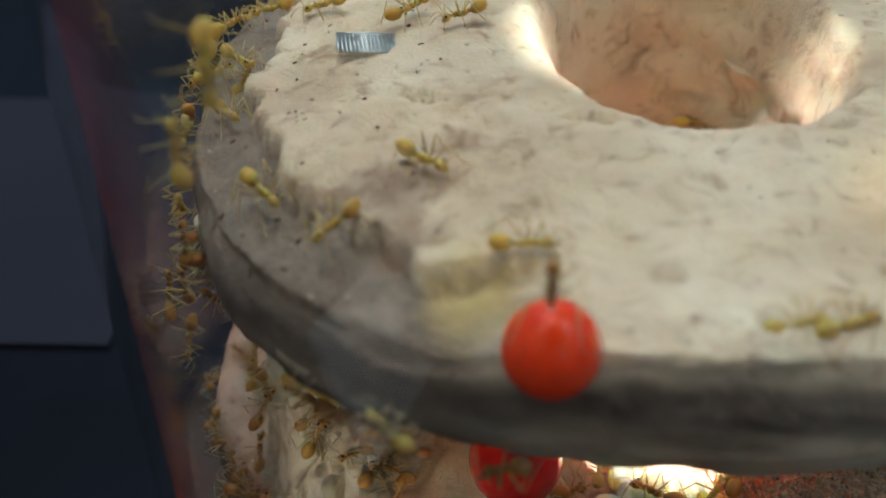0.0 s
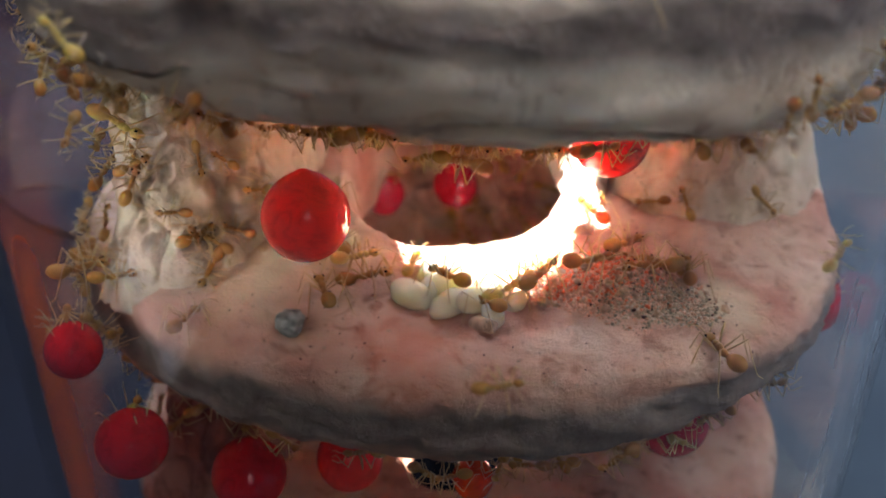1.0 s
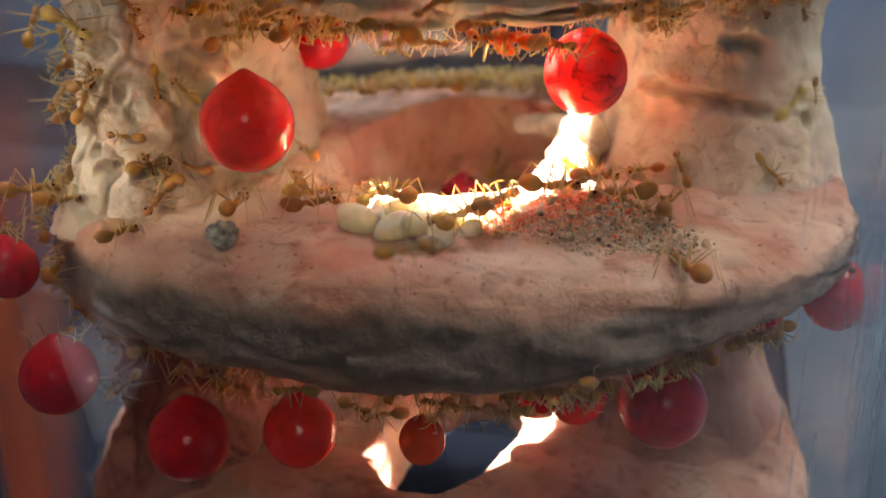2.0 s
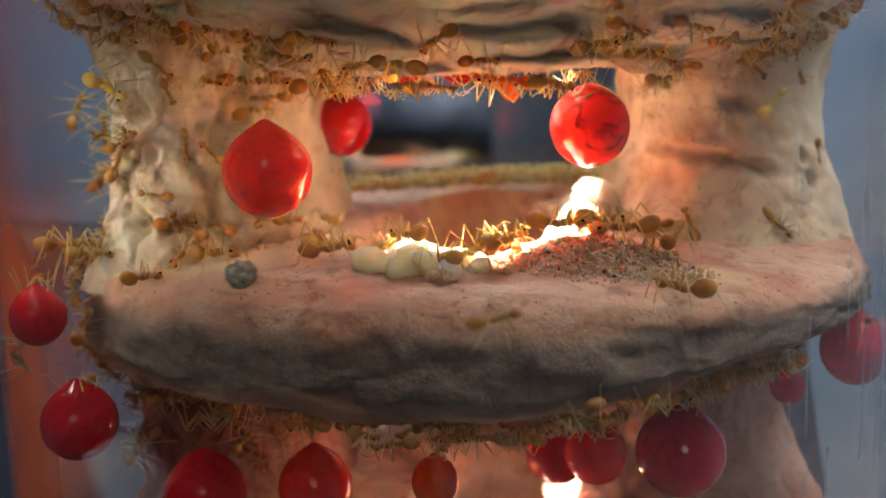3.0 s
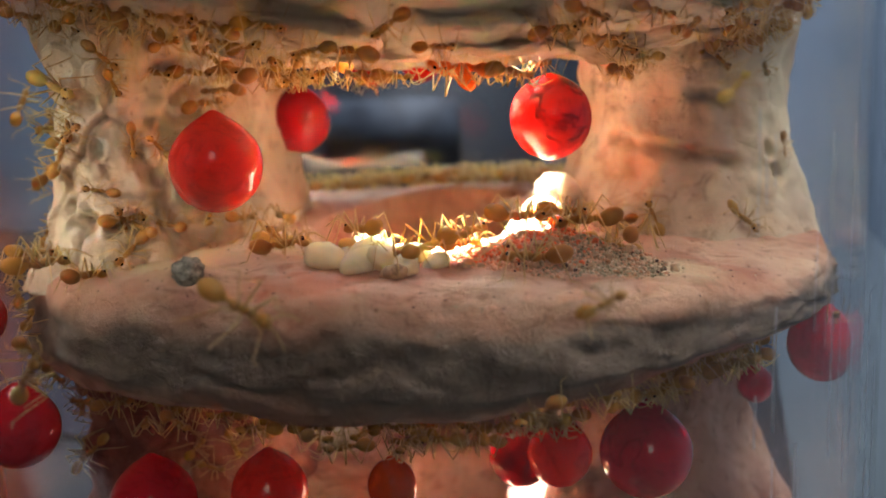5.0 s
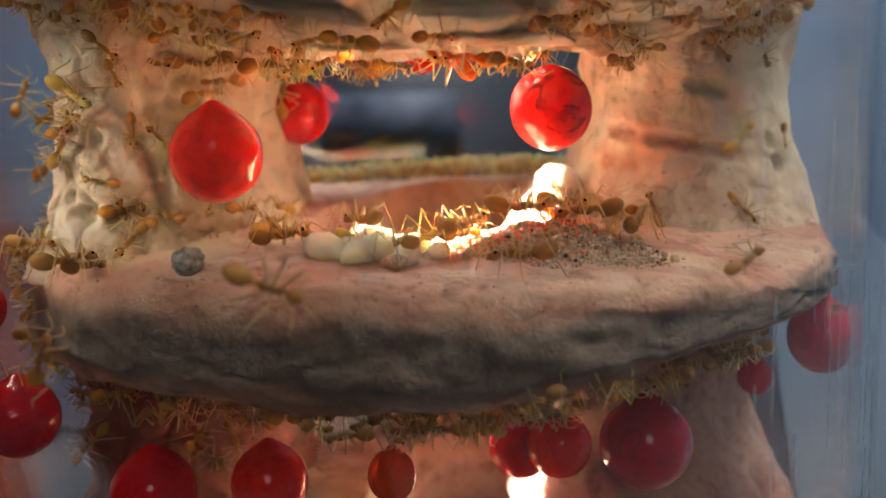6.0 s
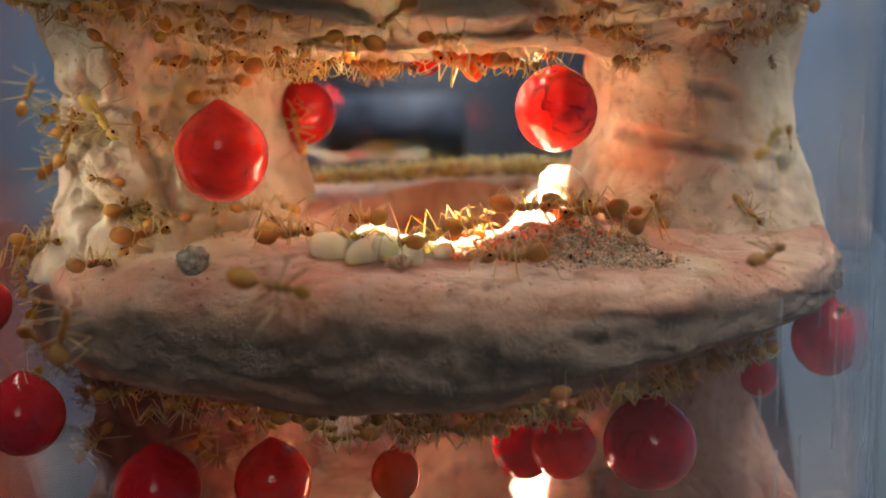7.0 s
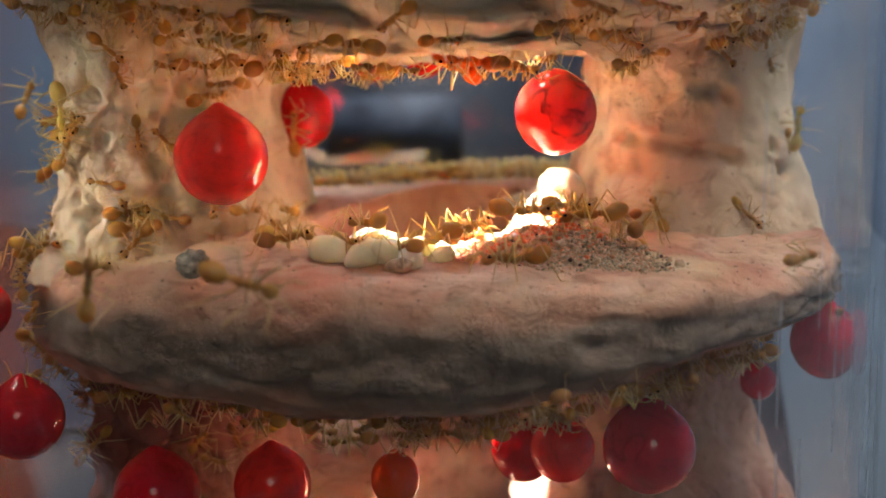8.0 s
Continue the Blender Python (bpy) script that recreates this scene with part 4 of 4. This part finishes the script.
def mound():
    ob = tagged(new("litter_mound"), "low mound of peach-tinted crumbs between the hole and the pillar", "mound", kind="stuff")
    bm = bmesh.new()
    rows = []
    for j in range(49):
        y = 0.0950 + 0.0125 * (j / 24 - 1)
        rows.append([bm.verts.new((x, y, 0.1215 + heap_height(x, y) + 0.0005 * fbm((x, y, 1.0), 700, 3))) for x in (0.0510 + 0.0205 * (i / 36 - 1) for i in range(73))])
    for a, b in zip(rows, rows[1:]):
        for i in range(72):
            c = (a[i].co + b[i + 1].co) / 2
            if heap_height(c.x, c.y) > 0.0008:
                bm.faces.new((a[i], a[i + 1], b[i + 1], b[i]))
    bmesh.ops.delete(bm, geom=[v for v in bm.verts if not v.link_faces], context="VERTS")
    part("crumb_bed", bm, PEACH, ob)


mound()


def grains_on(name, label, cx, cy, sx, sy, count, seed, mat, small, large):
    """Loose grains strewn over the mound, as one thing."""
    ob = tagged(new(name), label, "grain heap", kind="stuff")
    rnd = random.Random(seed)
    unit = bmesh.new()
    bmesh.ops.create_icosphere(unit, subdivisions=1, radius=1)
    shape, faces = [v.co.copy() for v in unit.verts], [[v.index for v in f.verts] for f in unit.faces]
    unit.free()
    verts, polys = [], []
    for _ in range(count):
        x, y = rnd.gauss(cx, sx), rnd.gauss(cy, sy)
        if abs(x - cx) > 2.4 * sx or abs(y - cy) > 2.4 * sy:
            continue
        if heap_height(x, y) < 0.0006:
            continue
        z = 0.1216 + heap_height(x, y) + 0.0004 * rnd.random()
        s = rnd.uniform(small, large)
        turn = Euler((rnd.uniform(0, 6), rnd.uniform(0, 6), 0)).to_matrix()
        ax, ay, az = (s * rnd.uniform(0.7, 1.4) for _ in range(3))
        n = len(verts)
        verts += [turn @ Vector((p.x * ax, p.y * ay, p.z * az)) + Vector((x, y, z)) for p in shape]
        polys += [[n + i for i in f] for f in faces]
    me = bpy.data.meshes.new(name)
    me.from_pydata(verts, [], polys)
    me.materials.append(mat)
    new("grains", me).parent = ob


grains_on("grain_heap", "heap of olive-grey sand grains on the litter mound", 0.0580, 0.0905, 0.0040, 0.0030, 3000, 11, GRAIN, 0.00009, 0.00026)
grains_on("peach_grit", "peach and reddish plaster grit on the litter mound", 0.0480, 0.0955, 0.0065, 0.0044, 5200, 12, GRIT, 0.00008, 0.00024)
grains_on("red_grit", "orange-red grit on the litter mound", 0.0470, 0.0990, 0.0046, 0.0036, 2600, 15, RED_GRIT, 0.00016, 0.00036)
grains_on("brown_litter", "brown flakes of litter strewn on the mound", 0.0540, 0.0920, 0.0060, 0.0040, 70, 13, RUST, 0.00014, 0.00040)


grains_on("litter_flakes", "amber and brown husks and flakes lying on the mound", 0.0490, 0.0945, 0.0075, 0.0046, 90, 14, HUSK, 0.00035, 0.00080)


def crumbs(name, ob, where, count, seed, mat, label, small, large):
    """Loose bits scattered over a plaster piece, as one thing."""
    rnd = random.Random(seed)
    faces = [p for p in ob.data.polygons if where(p.center, p.normal)]
    verts, quads = [], []
    for _ in range(count):
        p = rnd.choice(faces)
        m = surface_pose(p.center, p.normal, (rnd.gauss(0, 1), rnd.gauss(0, 1), 0.1))
        sx, sy, sz = rnd.uniform(small, large), rnd.uniform(small, large) * 0.6, rnd.uniform(small, large) * 0.45
        n = len(verts)
        verts += [m @ Vector((x * sx * rnd.uniform(0.6, 1.1), y * sy * rnd.uniform(0.6, 1.1), z * sz)) for x, y, z in
                  ((-1, -1, -0.5), (1, -1, -0.5), (1, 1, -0.5), (-1, 1, -0.5), (-0.6, -0.7, 0.9), (0.7, -0.5, 1.0), (0.6, 0.7, 0.8), (-0.7, 0.5, 1.0))]
        quads += [tuple(n + i for i in q) for q in ((3, 2, 1, 0), (4, 5, 6, 7), (0, 1, 5, 4), (1, 2, 6, 5), (2, 3, 7, 6), (3, 0, 4, 7))]
    me = bpy.data.meshes.new(name)
    me.from_pydata(verts, [], quads)
    me.materials.append(mat)
    tagged(new(name, me), label, "debris", kind="stuff")


crumbs("plaster_crumbs", TOP, lambda c, n: n.z > 0.6 and c.y < 0.13, 130, 41, PLASTER, "loose plaster crumbs on the top disc", 0.00012, 0.00045)
crumbs("dark_litter", TOP, lambda c, n: n.z > 0.5 and c.y < 0.14 and c.x < 0.005, 90, 42, RUST, "dark bits of litter on the top disc", 0.00010, 0.00050)
crumbs("floor_litter", MIDDLE, lambda c, n: n.z > 0.6 and c.y < 0.115, 260, 43, RUST, "dark brown specks of litter on the middle floor", 0.00008, 0.00026)
crumbs("floor_crumbs", MIDDLE, lambda c, n: n.z > 0.6 and c.y < 0.115, 160, 44, GRAIN, "sand and plaster crumbs on the middle floor", 0.00010, 0.00032)


def lip_plaster():
    """A knob and a low ridge of fresh white plaster along the hole's lip, at the foot of the smooth pillar."""
    bm = bmesh.new()
    for v in bmesh.ops.create_uvsphere(bm, u_segments=36, v_segments=24, radius=0.0038)["verts"]:
        v.co *= 1 + 0.24 * fbm(v.co + Vector((0.3, 0, 0)), 260, 3)
        v.co += Vector((0.0460, 0.1255, 0.1278))
    part("knob", bm, PLASTER, nest, "rounded knob of white plaster at the hole")
    way = [Vector(p) for p in ((0.0440, 0.1090, 0.1222), (0.0452, 0.1220, 0.1262), (0.0438, 0.1380, 0.1262), (0.0385, 0.1490, 0.1240), (0.0300, 0.1580, 0.1218))]
    loops = []
    for i in range(49):
        k = min(int(i / 12), 3)
        t = i / 12 - k
        p = way[k].lerp(way[k + 1], t * t * (3 - 2 * t) * 0.3 + t * 0.7)
        r = 0.0036 - 0.0014 * i / 48
        loop = []
        for q in range(18):
            a = math.tau * q / 18
            c = Vector((p.x + r * math.cos(a), p.y + 0.4 * r * math.cos(a), p.z + r * 0.8 * math.sin(a)))
            loop.append(c + Vector((math.cos(a), 0, math.sin(a))) * 0.0011 * fbm(c, 230, 3))
        loops.append(loop)
    part("ridge", ring_mesh(loops, False), PLASTER, nest, "low ridge of fresh white plaster along the hole")


lip_plaster()


def gauze():
    """A scrap of ventilation gauze let into the top disc."""
    ob = tagged(new("wire_gauze"), "small patch of silvery wire gauze set in the plaster top", "wire gauze")
    ob.matrix_world = pose(-0.0072, 0.1105, 0.1792, 4, 6, 12)
    bars = [(u * 0.0005, 0.0, True) for u in range(-8, 9)] + [(0.0, w * 0.0005, False) for w in range(-5, 6)]
    for x, y, along in bars:
        bm = bmesh.new()
        limb(bm, [(x * 1000, -2.6, 0.0), (x * 1000, 0, 0.12), (x * 1000, 2.6, 0.0)] if along else [(-4.1, y * 1000, 0.05), (0, y * 1000, 0.17), (4.1, y * 1000, 0.05)], [0.11] * 3, 6)
        part("wire", bm, STEEL, ob)


gauze()

# ---- moving ants ----
WALKERS = ["brown-amber ant that walks past the pebble onto the tube", "amber ant coming to the pebble", "amber ant carrying on past the grain heap",
           "glowing yellow ant stepping about on the lit lip", "amber ant walking across the inside of the acrylic tube", "pale ant climbing the acrylic tube by the smooth pillar"]
edge_ant = ant(0, pose(0.0143, 0.0900, 0.1222, 0, 0, 159), 1.22, WALKERS[0], "walking ants")
pebble_ant = ant(0, pose(-0.0220, 0.0830, 0.1205, 0, 0, 36), 1.3, WALKERS[1], "walking ants")
heap_ant = ant(1, pose(0.0650, 0.0837, 0.1190, 0, 0, 120), 1.3, WALKERS[2], "walking ants")
lip_ant = ant(4, pose(0.0229, 0.0928, 0.1234, 0, 0, 80), 1.05, WALKERS[3], "walking ants")
tube_ant = ant(1, pose(0.0410, 0.0525, 0.1373, -90, -9, 15), 0.8, WALKERS[4], "walking ants")
pale_ant = ant(4, pose(0.0740, 0.0737, 0.1440, -90, -35, 52), 0.7, WALKERS[5], "walking ants")

climber = ant(4, surface_pose((-0.0120, 0.0862, 0.1465), (-0.2, -1, 0), (1, 0, -0.6)), 1.25, "yellow ant climbing head-down over the pitted pillar", "walking ants")
inner_ant = ant(1, surface_pose((-0.0030, 0.1255, 0.1500), (1, -0.3, 0), (0, 0, 1)), 1.2, "amber ant climbing the smooth side of the pitted pillar", "walking ants")
glass_ant = ant(0, surface_pose((0.0150, 0.0506, 0.1180), (0, 1, 0), (0.3, 0, 1)), 1.0, "brown-looking ant climbing the front of the acrylic tube", "walking ants")
for degrees, height, lean, kind in ((-179, 0.1400, 80, 0), (-176, 0.1320, -30, 1), (-172, 0.1440, 130, 0)):
    a = radians(degrees)
    side = Vector((-math.sin(a), math.cos(a), 0))
    ant(kind, surface_pose((AXIS[0] + 0.0648 * math.cos(a), AXIS[1] + 0.0648 * math.sin(a), height), (-math.cos(a), -math.sin(a), 0), side * math.cos(radians(lean)) + Vector((0, 0, math.sin(radians(lean))))), 1.15,
        "yellow ant clinging to the inside of the acrylic tube", "ants on the tube")


def motions():
    def go(thing, rows):
        walk(thing, [(t, pose(*r)) for t, *r in rows])

    def on_pillar(x, y, z, run, rise):
        return surface_pose((x, y, z), (-0.15, -1, 0), (run, 0, rise))

    def on_glass(degrees, z, run, rise):
        a = radians(degrees)
        inward = Vector((-math.cos(a), -math.sin(a), 0))
        return surface_pose((AXIS[0] - 0.0648 * inward.x, AXIS[1] - 0.0648 * inward.y, z), inward, Vector((-math.sin(a), math.cos(a), 0)) * run + Vector((0, 0, rise)))

    walk(climber, [(0, on_pillar(-0.0120, 0.0858, 0.1475, 1, -0.4)), (5.2, on_pillar(-0.0112, 0.0858, 0.1462, 1, -0.4)), (6.3, on_pillar(-0.0082, 0.0870, 0.1428, 1, -0.6)),
                   (7.0, on_pillar(-0.0070, 0.0880, 0.1405, 0.8, -0.8)), (7.5, on_pillar(-0.0090, 0.0866, 0.1410, 0.4, -1)), (8.0, on_pillar(-0.0114, 0.0858, 0.1415, 0.05, -1))])
    walk(inner_ant, [(0, surface_pose((-0.0030, 0.1255, 0.1500), (1, -0.3, 0), (0, 0, 1))), (5.2, surface_pose((-0.0030, 0.1255, 0.1500), (1, -0.3, 0), (0, 0, 1))), (6.3, surface_pose((-0.0024, 0.1260, 0.1400), (1, -0.3, 0), (0, 0.2, 1))),
                     (7.0, surface_pose((-0.0018, 0.1270, 0.1372), (1, -0.3, 0), (0, -0.2, 1))), (8.0, surface_pose((-0.0020, 0.1265, 0.1375), (1, -0.3, 0), (0, 0.1, 1)))])
    walk(glass_ant, [(0, on_glass(-150, 0.112, 1, 0.4)), (2.8, on_glass(-140, 0.112, 1, 0.4)), (4.5, on_glass(-110, 0.116, 0.8, 0.8)), (6.3, on_glass(-103, 0.119, 0.5, 1)), (7.0, on_glass(-101, 0.121, 0.4, 1)), (8.0, on_glass(-97.5, 0.1262, 0.2, 1))])
    walk(edge_ant, [(t, pose(x, y, z, 0, 0, rz)) for t, x, y, z, rz in (
        (0, 0.0144, 0.0894, 0.1236, 159), (0.5, 0.0144, 0.0894, 0.1236, 159), (1, 0.0130, 0.0841, 0.1232, 120), (1.5, 0.0130, 0.0844, 0.1232, 132), (2.2, 0.0050, 0.0858, 0.1232, 72),
        (2.8, 0.0000, 0.0858, 0.1232, 6), (3.2, 0.0077, 0.0804, 0.1230, 3), (3.5, 0.0087, 0.0806, 0.1230, 18), (4, 0.0139, 0.0762, 0.1222, -30))] + [
        (4.5, surface_pose((0.0222, 0.0622, 0.1238), (0.05, 0.7, 0.7), (1, -0.5, -0.5))), (5.2, on_glass(-81.7, 0.1257, 4.9, -3.5)), (6.3, on_glass(-80.2, 0.1267, 5.8, -1.6)),
        (7.0, on_glass(-80.2, 0.1266, 5.5, -1.2)), (8.0, on_glass(-82.8, 0.1272, 3.8, -1.2))])
    go(pebble_ant, [
        (0, -0.0220, 0.0830, 0.1222, 0, 0, 36),
        (4.5, -0.0144, 0.0780, 0.1239, 0, 0, 36),
        (5.2, -0.0065, 0.0745, 0.1218, 0, 0, 62),
        (6.3, -0.0017, 0.0745, 0.1218, 0, 0, 68),
        (6.5, 0.0014, 0.0745, 0.1218, 0, 0, 78),
        (7, 0.0013, 0.0814, 0.1239, 0, 0, 66),
        (7.2, 0.0002, 0.0839, 0.1239, 0, 0, 62),
        (7.5, -0.0047, 0.0878, 0.1239, 0, 0, 71),
        (8, -0.0057, 0.0890, 0.1239, 0, 0, 82),
    ])
    go(heap_ant, [
        (0, 0.0650, 0.0837, 0.1208, 0, 0, 120),
        (1, 0.0650, 0.0837, 0.1208, 0, 0, 120),
        (1.5, 0.0644, 0.0855, 0.1208, 0, 0, 120),
        (2.8, 0.0648, 0.0830, 0.1208, 0, 0, 137),
        (3.5, 0.0584, 0.0868, 0.1220, 0, 0, 168),
        (4, 0.0562, 0.0874, 0.1223, 0, 0, 188),
        (4.5, 0.0505, 0.0877, 0.1225, 0, 0, 183),
        (5.2, 0.0507, 0.0866, 0.1226, 0, 0, 193),
        (6.5, 0.0490, 0.0832, 0.1221, 0, 0, 213),
        (8, 0.0485, 0.0838, 0.1222, 0, 0, 212),
    ])
    go(lip_ant, [
        (0, 0.0229, 0.0935, 0.1234, 0, 0, 80),
        (2.8, 0.0235, 0.0935, 0.1234, 0, 0, 95),
        (3.5, 0.0240, 0.0928, 0.1234, 0, 0, 80),
        (4.3, 0.0262, 0.0920, 0.1234, 0, 0, 50),
        (5, 0.0285, 0.0910, 0.1234, 0, 0, 25),
        (6.5, 0.0272, 0.0890, 0.1234, 0, 0, -20),
        (8, 0.0266, 0.0880, 0.1234, 0, 0, -35),
    ])
    go(tube_ant, [
        (0, 0.0410, 0.0525, 0.1373, -90, -9, 15),
        (1.5, 0.0410, 0.0525, 0.1373, -90, -9, 15),
        (2.8, 0.0494, 0.0554, 0.1249, -90, -13, 23),
        (3.5, 0.0537, 0.0574, 0.1263, -90, -7, 27),
        (4, 0.0566, 0.0590, 0.1249, -90, -2, 30),
        (4.5, 0.0593, 0.0607, 0.1243, -90, -2, 33),
        (5.2, 0.0655, 0.0653, 0.1251, -90, -24, 40),
        (6.3, 0.0768, 0.0775, 0.1263, -90, -18, 55),
        (7, 0.0769, 0.0776, 0.1266, -90, -13, 55),
        (8, 0.0803, 0.0830, 0.1258, -90, -2, 60),
    ])
    go(pale_ant, [
        (0, 0.0740, 0.0737, 0.1440, -90, -35, 52),
        (5, 0.0740, 0.0737, 0.1440, -90, -35, 52),
        (6.3, 0.0750, 0.0750, 0.1374, -90, -35, 52),
        (7.2, 0.0771, 0.0778, 0.1379, -90, -42, 55),
        (8, 0.0791, 0.0809, 0.1393, -90, -79, 58),
    ])


motions()
